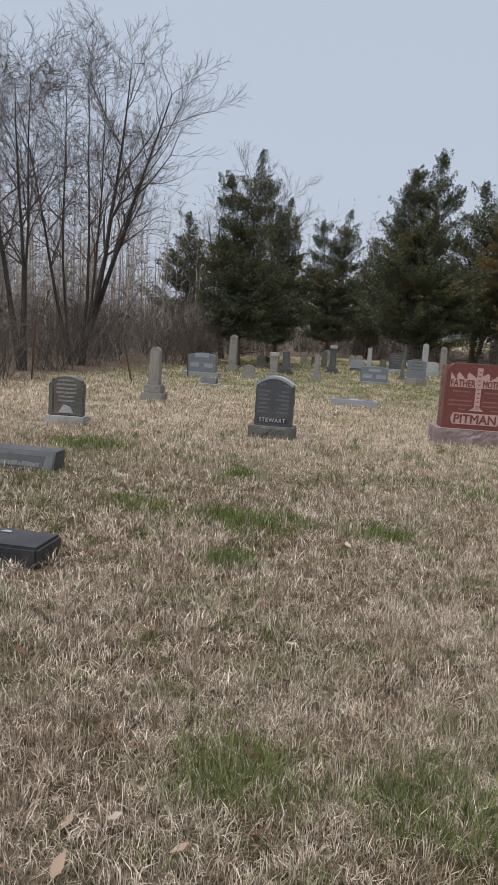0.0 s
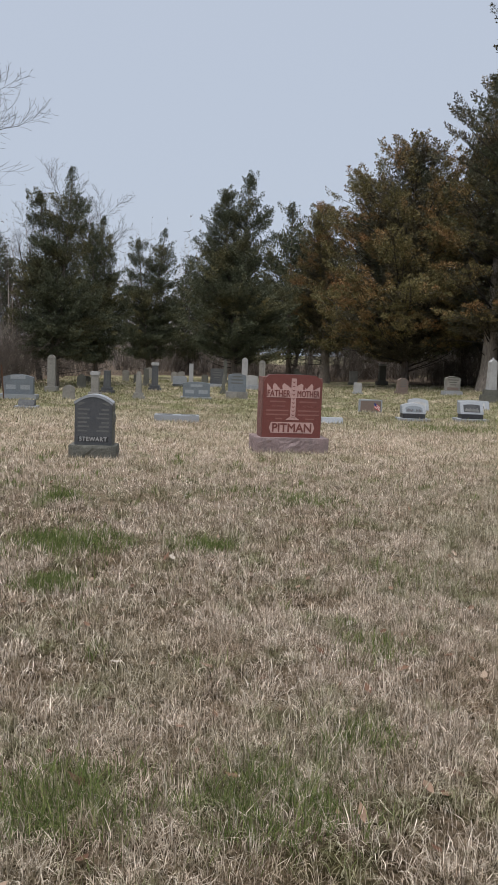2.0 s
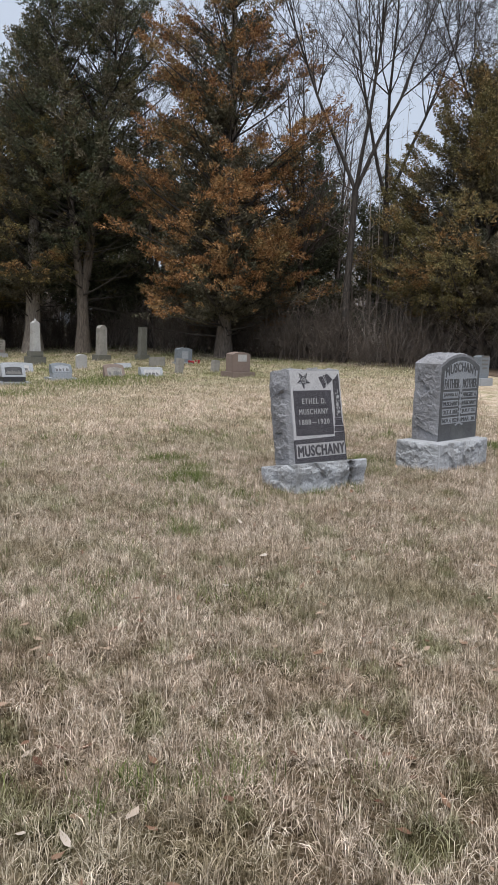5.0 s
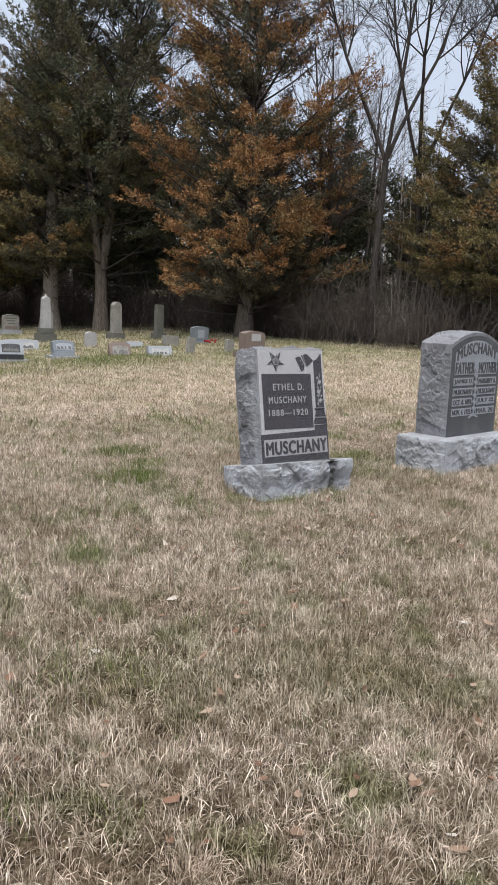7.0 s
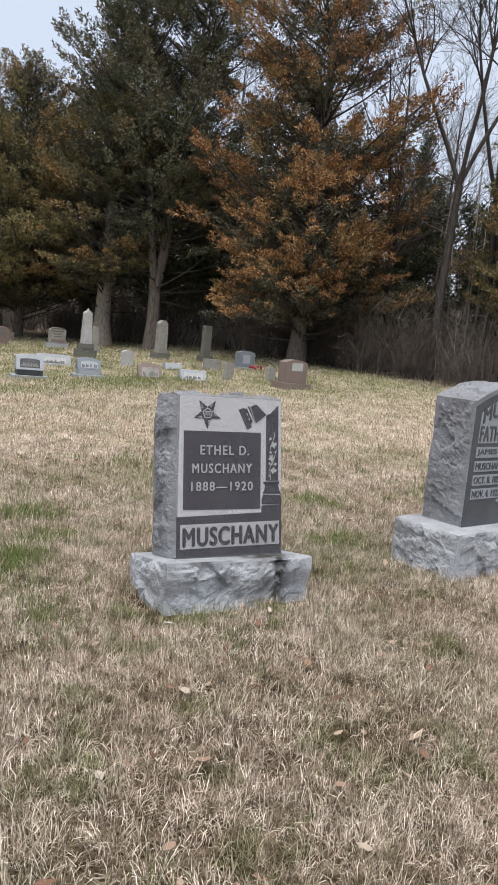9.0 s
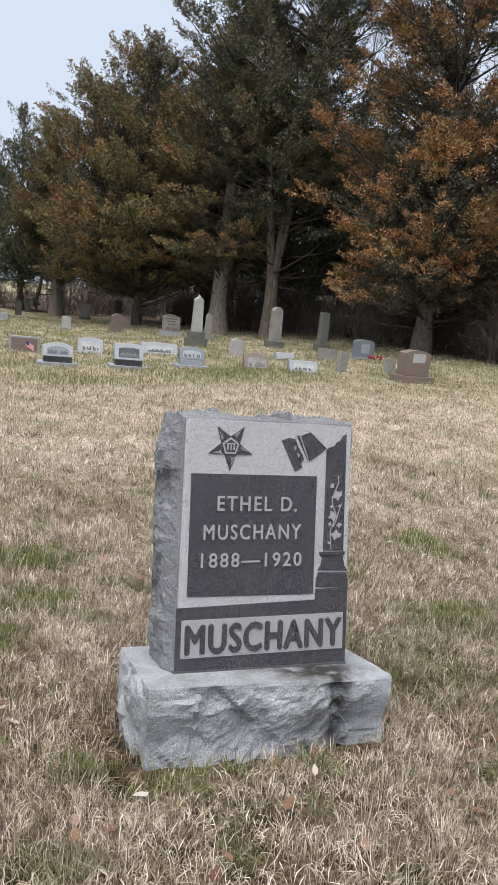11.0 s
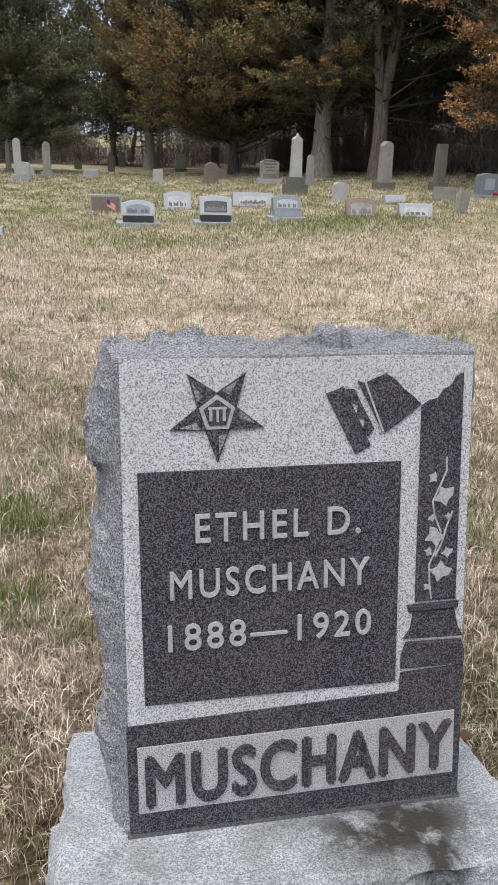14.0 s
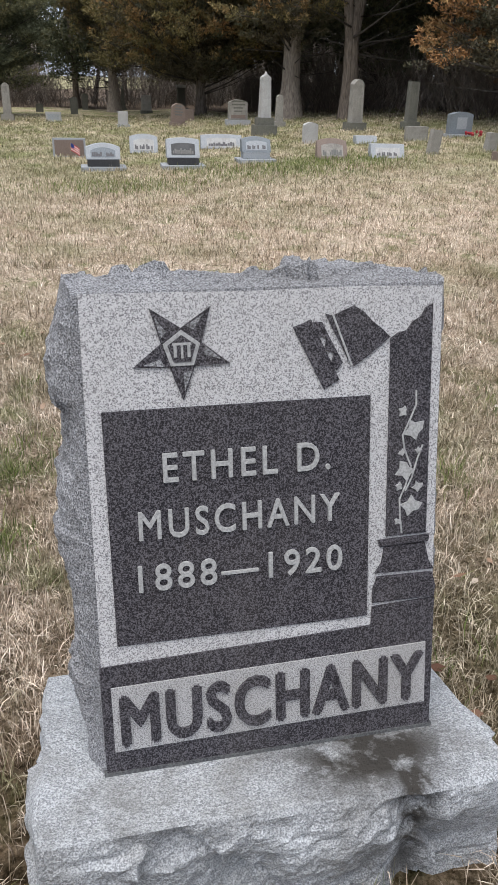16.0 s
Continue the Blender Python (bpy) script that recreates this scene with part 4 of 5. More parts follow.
for x, z, s, turn in ((0.596, 0.622, 0.023, 40), (0.58, 0.545, 0.022, 120), (0.594, 0.475, 0.023, 10), (0.573, 0.657, 0.011, 70), (0.606, 0.512, 0.012, 30), (0.568, 0.447, 0.008, 150), (0.573, 0.58, 0.008, 200), (0.605, 0.582, 0.007, 10), (0.569, 0.515, 0.009, 80)):
    vine_leaf(x, z, s, turn)

# ---- the family stone beside it ----
FAM = thing("monument", pose(7.16, 5.44, 0.0, -0.9, 0, 14.6), "grey granite family monument with arched lettered face on rough base", "gravestone", "large family monuments")
part("base", rock_block(0.0, 1.1, 0.0, 0.53, -0.1, 0.312, 0.014, 0.045, "t", 5, 5.0), base_granite, FAM, "rough-hewn pale granite base")


def fam_shape(p):
    """The block's top rises in a rough arch."""
    q = p.copy()
    if p.z > 0.5:
        u = (p.x - 0.65) / 0.43
        q.z += 0.115 * (1 - u * u) * (p.z - 0.31) / 0.86
    return q


part("die", rock_block(0.222, 1.085, 0.15, 0.48, 0.31, 1.165, 0.016, 0.04, "f", 12, 6.0, fam_shape), grey_rock, FAM, "rock-faced grey granite block")


def fam_arch(half, low, side, crown, n=16):
    """An upright field with a curved top, round the block's middle line."""
    return [(0.65 - half, low), (0.65 + half, low)] + [(0.65 + half * (1 - 2 * i / n), side + (crown - side) * (1 - (1 - 2 * i / n) ** 2)) for i in range(n + 1)]


part("face", prism(fam_arch(0.427, 0.312, 1.135, 1.25), 0.142, 0.16), charcoal_granite, FAM, "dark polished front face")
fam_plate = part("name_plate", prism(fam_arch(0.375, 0.885, 1.085, 1.205), 0.138, 0.15), pale_granite, FAM)
lettering("lettering", "MUSCHANY", 0.3, 1.0, 1.02, 1.12, 0.138, charcoal_granite, fam_plate, 0.004, 0.016, arch=0.065, space=1.1)
lettering("lettering", "FATHER", 0.285, 0.61, 0.9, 1.0, 0.138, charcoal_granite, fam_plate, 0.004, 0.013, space=1.1)
lettering("lettering", "MOTHER", 0.69, 1.015, 0.9, 1.0, 0.138, charcoal_granite, fam_plate, 0.004, 0.013, space=1.1)
for i, (a, b) in enumerate((("JAMES U.", "MARGRET A."), ("MUSCHANY", "MUSCHANY"), ("OCT. 8. 1858", "JULY 22."), ("NOV. 4. 1922", "MAR. 20."))):
    z = 0.8 - i * 0.095
    for words, x0, x1 in ((a, 0.28, 0.595), (b, 0.705, 1.02)):
        line_plate = part("name_plate", box(x0 - 0.012, x1 + 0.012, 0.138, 0.15, z - 0.014, z + 0.058), pale_granite, FAM)
        lettering("lettering", words, x0, x1, z, z + 0.046, 0.138, charcoal_granite, line_plate, 0.003, 0.012)
part("floral_stem", prism([(0.638, 0.49), (0.662, 0.49), (0.658, 0.99), (0.642, 0.99)], 0.136, 0.15), pale_granite, FAM)
for i in range(7):
    z = 0.53 + 0.062 * i
    part("floral_leaf", prism([(0.65, z), (0.683, z + 0.034), (0.65, z + 0.058), (0.617, z + 0.034)], 0.132, 0.15), pale_granite, FAM)
for s in (-1, 1):
    part("floral_scroll", prism([(0.65, 0.5), (0.65 + s * 0.045, 0.478), (0.65 + s * 0.08, 0.47), (0.65 + s * 0.09, 0.488), (0.65 + s * 0.075, 0.487), (0.65 + s * 0.05, 0.495), (0.65, 0.53)][::s], 0.136, 0.15), pale_granite, FAM)

# ---- red granite monument ----
RED = thing("monument", at(1.27, 10.55, 10), "polished red granite monument with pink lettered bands", "gravestone", "large family monuments")
part("base", rock_block(-0.545, 0.545, 0.0, 0.55, -0.08, 0.215, 0.035, 0.022, "t", 7, 8.0), pink_base, RED, "rough pink-grey granite base")
ro = [(-0.44, 0.21), (0.43, 0.21), (0.43, 1.03), (0.39, 1.09), (0.33, 1.125), (0.2, 1.135), (-0.2, 1.135), (-0.36, 1.125), (-0.4, 1.09), (-0.44, 1.03)]
part("die", rock_block(-0.455, 0.44, 0.1, 0.44, 0.212, 1.09, 0.035, 0.025, "f", 8, 8.0), red_rock, RED, "rock-faced red granite block")
part("face", prism(ro, 0.085, 0.2, 0.004), red_polished, RED, "polished red front face")
red_plate = part("name_plate", prism([(-0.39, 0.8), (0.4, 0.8), (0.4, 0.97), (0.33, 0.93), (0.27, 1.01), (0.2, 0.93), (0.12, 1.01), (-0.02, 0.93), (-0.14, 1.01), (-0.2, 0.93), (-0.28, 1.01), (-0.33, 0.93), (-0.39, 1.0)], 0.081, 0.09), red_steeled, RED)
lettering("lettering", "FATHER", -0.38, -0.045, 0.815, 0.905, 0.081, red_polished, red_plate, 0.004, 0.014)
lettering("lettering", "MOTHER", 0.065, 0.395, 0.815, 0.905, 0.081, red_polished, red_plate, 0.004, 0.014)
for x in (-0.32, -0.18, 0.16, 0.31):
    part("flame", prism([(x - 0.018, 0.92), (x + 0.018, 0.92), (x + 0.012, 0.98), (x, 1.01), (x - 0.012, 0.98)], 0.079, 0.09), red_polished, RED)
part("floral_stem", box(-0.03, 0.045, 0.079, 0.09, 0.5, 1.08), red_steeled, RED)
for i in range(9):
    z = 0.53 + i * 0.06
    part("floral_leaf", prism([(0.008, z), (0.036, z + 0.028), (0.008, z + 0.018), (-0.02, z + 0.028)], 0.076, 0.09), red_polished, RED)
part("floral_foot", prism([(-0.1, 0.475), (0.11, 0.475), (0.05, 0.52), (-0.035, 0.52)], 0.079, 0.09), red_steeled, RED)
red_plate = part("name_plate", prism([(-0.34, 0.36), (-0.31, 0.28), (0.31, 0.28), (0.34, 0.36), (0.31, 0.44), (-0.31, 0.44)], 0.081, 0.09), red_steeled, RED)
lettering("lettering", "PITMAN", -0.29, 0.29, 0.3, 0.42, 0.081, red_polished, red_plate, 0.004, 0.015)
lettering("lettering", "PITMAN", -0.3, -0.12, 0.66, 0.69, 0.084, red_worn, RED, 0.002)
lettering("lettering", "PITMAN", 0.15, 0.31, 0.66, 0.69, 0.084, red_worn, RED, 0.002)
for x0, x1, z in ((-0.34, -0.1, 0.73), (0.1, 0.36, 0.73), (-0.39, -0.06, 0.6), (0.08, 0.4, 0.6), (-0.39, -0.06, 0.54), (0.08, 0.4, 0.54), (-0.25, -0.15, 0.48), (0.2, 0.33, 0.48)):
    part("inscription_line", box(x0, x1, 0.0835, 0.09, z, z + 0.02), red_worn, RED)

# ---- dark arched stone ----
DARK = thing("monument", at(-1.36, 9.2, 4), "dark charcoal granite stone with arched pale top and name band", "gravestone", "large family monuments")
part("base", rock_block(-0.3, 0.3, 0.0, 0.36, -0.08, 0.155, 0.03, 0.02, "t", 2, 9.0), mossy_stone, DARK, "rough dark stained base")
part("die", rock_block(-0.24, 0.25, 0.085, 0.3, 0.15, 0.69, 0.035, 0.015, "f", 4, 9.0), mossy_stone, DARK)
part("face", prism([(px, pz + 0.152) for px, pz in arch_outline(0.48, 0.64, 0.1)], 0.07, 0.2, 0.006), charcoal_granite, DARK, "polished dark face")
top_arc = arch_outline(0.5, 0.66, 0.1)[2:]
rim = [(px, pz + 0.152) for px, pz in top_arc] + [(px * 0.97, pz + 0.118) for px, pz in top_arc[::-1]]
part("top_edge", prism(rim, 0.062, 0.29), pale_granite, DARK, "pale weathered top edge")
dark_plate = part("name_plate", prism([(-0.2, 0.2), (0.2, 0.2), (0.19, 0.235), (0.2, 0.27), (-0.2, 0.27), (-0.19, 0.235)], 0.066, 0.08), black_plate, DARK)
lettering("lettering", "STEWART", -0.175, 0.175, 0.208, 0.262, 0.066, white_marble, dark_plate, 0.004, 0.018, space=1.15)
for i in range(6):
    for x0, x1 in ((-0.2, -0.08 + 0.03 * (i % 2)), (0.04 + 0.03 * (i % 3), 0.2)):
        part("inscription_line", box(x0, x1, 0.0675, 0.08, 0.33 + i * 0.055, 0.352 + i * 0.055), old_writing, DARK)
for s in (-1, 1):
    part("corner_ornament", prism([(s * 0.21, 0.7), (s * 0.1, 0.71), (s * 0.13, 0.69), (s * 0.19, 0.665)][::s], 0.0675, 0.08), old_writing, DARK)

# ---- graves near the start ----
carved = tablet(-4.02, 8.65, 0.4, 0.62, "old carved limestone headstone with dark lichen on pale base", mossy_stone, white_marble, 0.14, 0.05, 1.28, 0.1, 12, (0, 0), 6, old_stone)
for s in (-1, 1):
    part("side_column", box(s * 0.2 - 0.03, s * 0.2 + 0.03, -0.02, 0.12, 0.1, 0.53, 0.01), mossy_stone, carved)
part("carving", prism([(-0.1, 0.14), (0.1, 0.14), (0.06, 0.22), (-0.03, 0.25)], -0.012, 0.01), white_marble, carved)
low_a = slant_marker(-2.97, 5.62, 0.7, 0.17, "low dark blue-grey granite marker with sloping nameplate", charcoal_granite, black_plate, 6, 0.34, False, 0.0)
for digit in lettering("lettering", "1842 \u2014 1920", -0.22, 0.22, 0.02, 0.05, 0.05, pale_granite, low_a, 0.003):
    digit.matrix_basis = pose(0, 0.02, 0.045, -29, 0, 0)
slab = thing("ledger_slab", at(-1.72, 3.2, 4), "low black granite slab on the grass", "gravestone", STONES)
part("slab", box(-0.36, 0.325, 0.0, 0.34, -0.05, 0.12, 0.018), black_plate, slab)
part("lichen", prism([(-0.02, 0.12), (0.05, 0.12), (0.04, 0.15), (0.0, 0.16)], 0.0, 0.003), pale_granite, slab, m=pose(0, 0.25, 0.127, -90) @ pose(0, 0, -0.14))
chip = thing("stone_chip", at(-1.6, 3.12, 20), "small white stone chip in the grass", "stone")
part("chip", rock_block(-0.03, 0.03, -0.02, 0.02, -0.01, 0.06, 0.02, 0.02, "", 3, 20.0), white_marble, chip)
ledger = thing("ledger_slab", at(-0.97, 15.7, 5), "long flat double grave marker with two dark plates", "grave marker", STONES)
part("slab", box(-0.48, 0.48, 0.0, 0.4, -0.05, 0.14, 0.01), pale_granite, ledger)
for x in (-0.25, 0.25):
    part("plate", box(x - 0.16, x + 0.16, 0.1, 0.3, 0.136, 0.145), charcoal_granite, ledger)

# ---- the old graves to the left ----
column(-4.31, 12.5, 0.4, 0.9, "weathered limestone column with rounded top on stepped base", old_stone)
tablet(-6.19, 21.5, 0.86, 0.71, "blue-grey double headstone with pale inscribed panels", blue_granite, pale_granite, 0.2, 0.08, 1.25, 0.14, 4, (0, 0), 0, None, ((0.25, 0.75, 0.62, 0.78, pale_granite), (0.1, 0.42, 0.2, 0.38, pale_granite), (0.58, 0.9, 0.2, 0.38, pale_granite)))
slant_marker(-4.96, 18.2, 0.4, 0.2, "small dark footstone on pale base", charcoal_granite, None, 4, 0.25, True, 0.0)
column(-6.34, 25.5, 0.42, 1.15, "tall weathered column with rounded top", old_stone, base_h=0.18, steps=1, taper=0.95)
tablet(-6.1, 29.0, 0.34, 0.52, "small round-topped weathered headstone", mossy_stone, None, 0.1, 0.12)
tablet(-4.95, 22.4, 0.36, 0.42, "small scalloped limestone headstone", old_stone, None, 0.1, 0.1)
column(-4.5, 23.9, 0.4, 0.8, "square stone pillar with pale cap", old_stone, base_h=0.14, steps=1, top="cap", taper=0.95)
column(-4.55, 26.1, 0.5, 0.78, "dark pillar with small urn top on base", charcoal_granite, base_h=0.2, steps=2, top="flat", taper=0.85)
column(-3.03, 23.5, 0.38, 0.82, "small grey obelisk on pale base", old_stone, base_h=0.2, top="round", taper=0.75)
column(-3.27, 29.0, 0.5, 1.08, "dark granite pillar with white top", charcoal_granite, base_h=0.2, top="cap", taper=0.92)
column(-4.1, 32.4, 0.4, 0.75, "mossy dark square stone pillar", mossy_stone, base_h=0.1, steps=1, top="flat")
tablet(-2.69, 32.8, 0.6, 0.48, "pale low headstone on dark base", pale_granite, charcoal_granite, 0.2, 0.03, 1.1, 0.12)
column(-2.35, 34.5, 0.34, 1.0, "pale weathered column", white_marble, base_h=0.1, steps=1, top="flat")
tablet(-1.32, 25.0, 0.9, 0.56, "blue-grey double headstone with three pale panels", blue_granite, pale_granite, 0.2, 0.05, 1.16, 0.06, 4, (0, 0), 0, None, ((0.28, 0.72, 0.6, 0.75, pale_granite), (0.08, 0.42, 0.2, 0.42, pale_granite), (0.58, 0.92, 0.2, 0.42, pale_granite)))
tablet(-1.14, 33.9, 0.58, 0.84, "dark polished upright headstone on grey base", charcoal_granite, pale_granite, 0.25, 0.02, 1.2, 0.16, lines=4)
column(-0.95, 38.0, 0.4, 1.25, "distant dark pillar with pointed top", mossy_stone, base_h=0.2, top="point")
column(-0.58, 28.5, 0.28, 0.78, "small dark obelisk", mossy_stone, base_h=0.16, top="point", taper=0.6)
tablet(0.0, 26.0, 0.62, 0.86, "grey granite headstone with shaped top on rough base", blue_granite, old_stone, 0.24, 0.06, 1.2, 0.24, lines=4)
column(0.1, 34.1, 0.42, 1.26, "tall pale limestone column", white_marble, base_h=0.14, steps=1, taper=0.97)
tablet(0.45, 34.3, 0.38, 0.44, "small bright white marker", white_marble, None, 0.12, 0.0)
slant_marker(2.5, 17.2, 0.5, 0.13, "low pale marker almost flush with the grass", pale_granite, None, 4, 0.3, False, 0.0)
for x, y, h in ((-6.9, 33.5, 0.3), (-5.6, 36, 0.55), (-4.9, 35, 0.4), (-2.9, 35.5, 0.6), (-3.5, 38, 0.5), (-5.2, 41, 0.6), (-1.9, 37, 0.45)):
    tablet(x, y, 0.32, h, "small distant weathered headstone", mossy_stone if h < 0.5 else old_stone, None, 0.12, 0.05)

# ---- graves ahead, in the middle ----
column(5.0, 47.4, 0.42, 1.15, "slim dark obelisk near the wood", mossy_stone, base_h=0.2, top="point", taper=0.6)
tablet(6.1, 43.0, 0.46, 0.76, "square grey headstone near the wood", old_stone, mossy_stone, 0.25, 0.0, 1.15, 0.12)
column(7.7, 42.6, 0.6, 1.16, "square dark pillar with pale cap", mossy_stone, base_h=0.2, top="cap", taper=0.9, steps=1)
tablet(5.1, 33.1, 0.34, 0.48, "small white upright marker on a base", white_marble, pale_granite, 0.2, 0.0, 1.3, 0.06)
tablet(6.95, 32.6, 0.46, 0.7, "brown round-shouldered headstone tilting sideways", brown_granite, brown_granite, 0.22, 0.12, 1.1, 0.1, 10, (0, 3), 4)
tablet(7.5, 35.5, 0.42, 0.4, "low reddish-brown granite headstone in the grass", brown_granite, None, 0.2, 0.02)
tablet(8.9, 31.8, 0.64, 0.78, "grey double headstone with carved top on pale base", old_stone, pale_granite, 0.22, 0.09, 1.25, 0.16, 4, (0, 0), 4, mossy_stone, ((0.12, 0.88, 0.06, 0.2, brown_granite),))
tablet(2.55, 35.6, 0.56, 0.33, "low white marker with framed face", white_marble, None, 0.2, 0.0, panels=((0.12, 0.88, 0.15, 0.85, pale_granite),))
column(0.9, 35.7, 0.46, 1.15, "pale weathered column on base", old_stone, base_h=0.2, steps=1, taper=0.95)
for x, y, w, h in ((2.9, 42.0, 0.32, 0.7), (3.1, 47.5, 0.3, 0.75), (1.2, 44.0, 0.34, 0.35)):
    tablet(x, y, w, h, "dark weathered headstone near the wood", mossy_stone, None, 0.15, 0.06)
tablet(0.45, 33.0, 0.5, 0.62, "white marker on a grey base", white_marble, pale_granite, 0.25, 0.04, 1.2, 0.2)

tablet(4.05, 21.9, 0.68, 0.37, "grey granite marker with brown bronze plate", pale_granite, None, 0.16, 0.0, rot=3, panels=((0.06, 0.94, 0.18, 0.92, brown_granite),))
slant_marker(4.83, 19.4, 0.62, 0.45, "pale granite slant marker with etched face on black plinth", pale_granite, blue_granite, 3, 0.34, True, 0.07, black_plate)
slant_marker(5.62, 22.6, 0.62, 0.39, "bright pale granite marker with arched framed face", pale_granite, white_marble, 2, 0.3, False, 0.06)
slant_marker(6.28, 19.2, 0.6, 0.51, "pale marker with black stained face on black plinth", pale_granite, black_plate, 2, 0.36, True, 0.03, black_plate)
slant_marker(7.4, 23.0, 0.95, 0.3, "wide pale double marker with framed panels", pale_granite, white_marble, 2, 0.3, False, 0.02)
slant_marker(7.72, 19.8, 0.56, 0.45, "blue-grey slant marker with etched face on base", blue_granite, pale_granite, 2, 0.32, True, 0.05, pale_granite)

# ---- white obelisk and the row before the wood ----
OBW = thing("obelisk", at(9.0, 26.4, 8), "white marble obelisk with pointed top on dark stepped base", "grave column", STONES)
part("base_step", box(-0.29, 0.29, 0, 0.58, -0.06, 0.27, 0.015), mossy_stone, OBW, "dark lichen-covered stone")
part("base_step", box(-0.22, 0.22, 0.07, 0.51, 0.27, 0.46, 0.015), mossy_stone, OBW, "dark lichen-covered stone")
part("shaft", frustum(0, 0.29, 0.46, 0.29, 0.29, 0.24, 0.24, 0.92), white_marble, OBW)
part("gable", prism([(-0.13, 1.375), (0.13, 1.375), (0.12, 1.44), (0.05, 1.5), (0.0, 1.52), (-0.05, 1.5), (-0.12, 1.44)], 0.16, 0.42, 0.01), white_marble, OBW)
part("finial", frustum(0, 0.29, 1.5, 0.09, 0.09, 0.02, 0.02, 0.09), white_marble, OBW)
column(10.0, 30.0, 0.36, 0.85, "small grey column beside the cedar trunk", old_stone, base_h=0.16, steps=1, top="round")
tablet(9.6, 23.6, 0.36, 0.47, "small pale round-topped headstone", white_marble, None, 0.14, 0.06, rot=10)
slant_marker(9.2, 19.7, 0.6, 0.38, "purplish-grey granite marker with worn sloping face", brown_granite, old_stone, 2, 0.26, False, 0.05)
column(11.75, 27.2, 0.52, 1.2, "grey marble column with rounded top and dark base", old_stone, rot=10, base_h=0.22, steps=1, taper=0.92, base=mossy_stone)
slant_marker(10.25, 19.55, 0.66, 0.25, "low pale marker with mottled sloping face", pale_granite, white_marble, -4, 0.34, False, 0.0)
slant_marker(10.8, 22.9, 0.52, 0.17, "low flat pale granite grave marker", pale_granite, None, 6, 0.3, False, 0.0)
tablet(12.1, 23.2, 0.54, 0.32, "low rectangular stained limestone marker", old_stone, None, 0.18, 0.0, lines=0, rot=6)
tablet(11.38, 20.1, 0.22, 0.45, "short limestone post leaning sideways", old_stone, None, 0.16, 0.0, rot=12, lean=(0, 7))
column(13.3, 27.0, 0.43, 1.24, "dark weathered column with flat top", mossy_stone, rot=8, base_h=0.2, steps=1, top="flat", taper=0.93)
tablet(13.5, 24.0, 0.62, 0.57, "grey headstone with framed panel beside red flowers", blue_granite, pale_granite, 0.22, 0.06, 1.1, 0.06, 8, (0, 0), 0, None, ((0.28, 0.72, 0.2, 0.68, pale_granite),))
tablet(12.55, 20.0, 0.22, 0.37, "short leaning limestone stump", old_stone, None, 0.18, 0.02, rot=10, lean=(0, 6))
tablet(12.4, 18.3, 0.66, 0.7, "brown granite headstone with curved top and pale plate", brown_granite, brown_granite, 0.3, 0.07, 1.2, 0.14, 8, (0, 0), 0, None, ((0.3, 0.78, 0.42, 0.7, white_marble),))
tablet(18.4, 14.8, 0.5, 0.84, "grey headstone on pale base behind the family stone", blue_granite, pale_granite, 0.24, 0.03, 1.25, 0.2, 10, (0, 0), 4)

# ---- small things ----
flag = thing("flag", at(4.1, 21.6, 10), "small red and white striped flag with blue corner on a stick", "flag")
flag.scale = (0.75, 0.75, 0.75)
part("stick", box(-0.004, 0.004, -0.004, 0.004, -0.05, 0.42), plain("flag_stick", (0.4, 0.3, 0.18)), flag)
red_cloth, white_cloth, blue_cloth = plain("red_cloth", (0.5, 0.03, 0.04)), plain("white_cloth", (0.75, 0.73, 0.7)), plain("blue_cloth", (0.03, 0.05, 0.2))
for i in range(7):
    z = 0.38 - i * 0.028
    part("stripe", prism([(0.004, z), (0.16, z - 0.09), (0.24, z - 0.15), (0.24, z - 0.122), (0.16, z - 0.062), (0.004, z + 0.028)], -0.004 + 0.0006 * i, -0.001 + 0.0006 * i), white_cloth if i % 2 else red_cloth, flag)
part("corner", prism([(0.004, 0.3), (0.1, 0.245), (0.1, 0.35), (0.004, 0.408)], -0.008, -0.005), blue_cloth, flag)
flowers = thing("flowers", at(13.75, 23.75), "bunch of red artificial flowers at the headstone's foot", "flowers")
fr = random.Random(3)
petal = plain("red_petals", (0.35, 0.03, 0.04), 0.6)
for i in range(16):
    bm = bmesh.new()
    bmesh.ops.create_icosphere(bm, subdivisions=1, radius=fr.uniform(0.025, 0.045))
    for v in bm.verts:
        v.co *= fr.uniform(0.75, 1.2)
    part("blossom", bm, petal, flowers, m=pose(fr.uniform(-0.22, 0.22), fr.uniform(-0.08, 0.08), fr.uniform(0.03, 0.13)))
rust_steel = plain("rusty_steel", (0.14, 0.08, 0.055), 0.8, 0.3, 30, 0.5)
for x, y, h, lx in ((-6.55, 17.0, 0.95, -14), (-6.3, 20.6, 1.0, -4), (-7.9, 14.6, 1.3, 3)):
    post = thing("fence_post", at(x, y) @ pose(0, 0, 0, 0, lx, 0), "rusty leaning steel fence post by the brush", "fence post", "old fence posts")
    part("flange", box(-0.02, 0.02, -0.003, 0.003, -0.1, h), rust_steel, post)
    part("rib", box(-0.003, 0.003, 0.003, 0.03, -0.1, h), rust_steel, post)

# ---- grass ----
ga = np.random.RandomState(8)
A0, B0 = np.array((0.7, -0.5)), np.array((5.35, 4.3))


def from_track(p):
    """Distance of places from the mown track along the graves."""
    d = B0 - A0
    k = np.clip(((p - A0) @ d) / (d @ d), 0, 1)[:, None]
    return np.linalg.norm(p - A0 - k * d, axis=1)


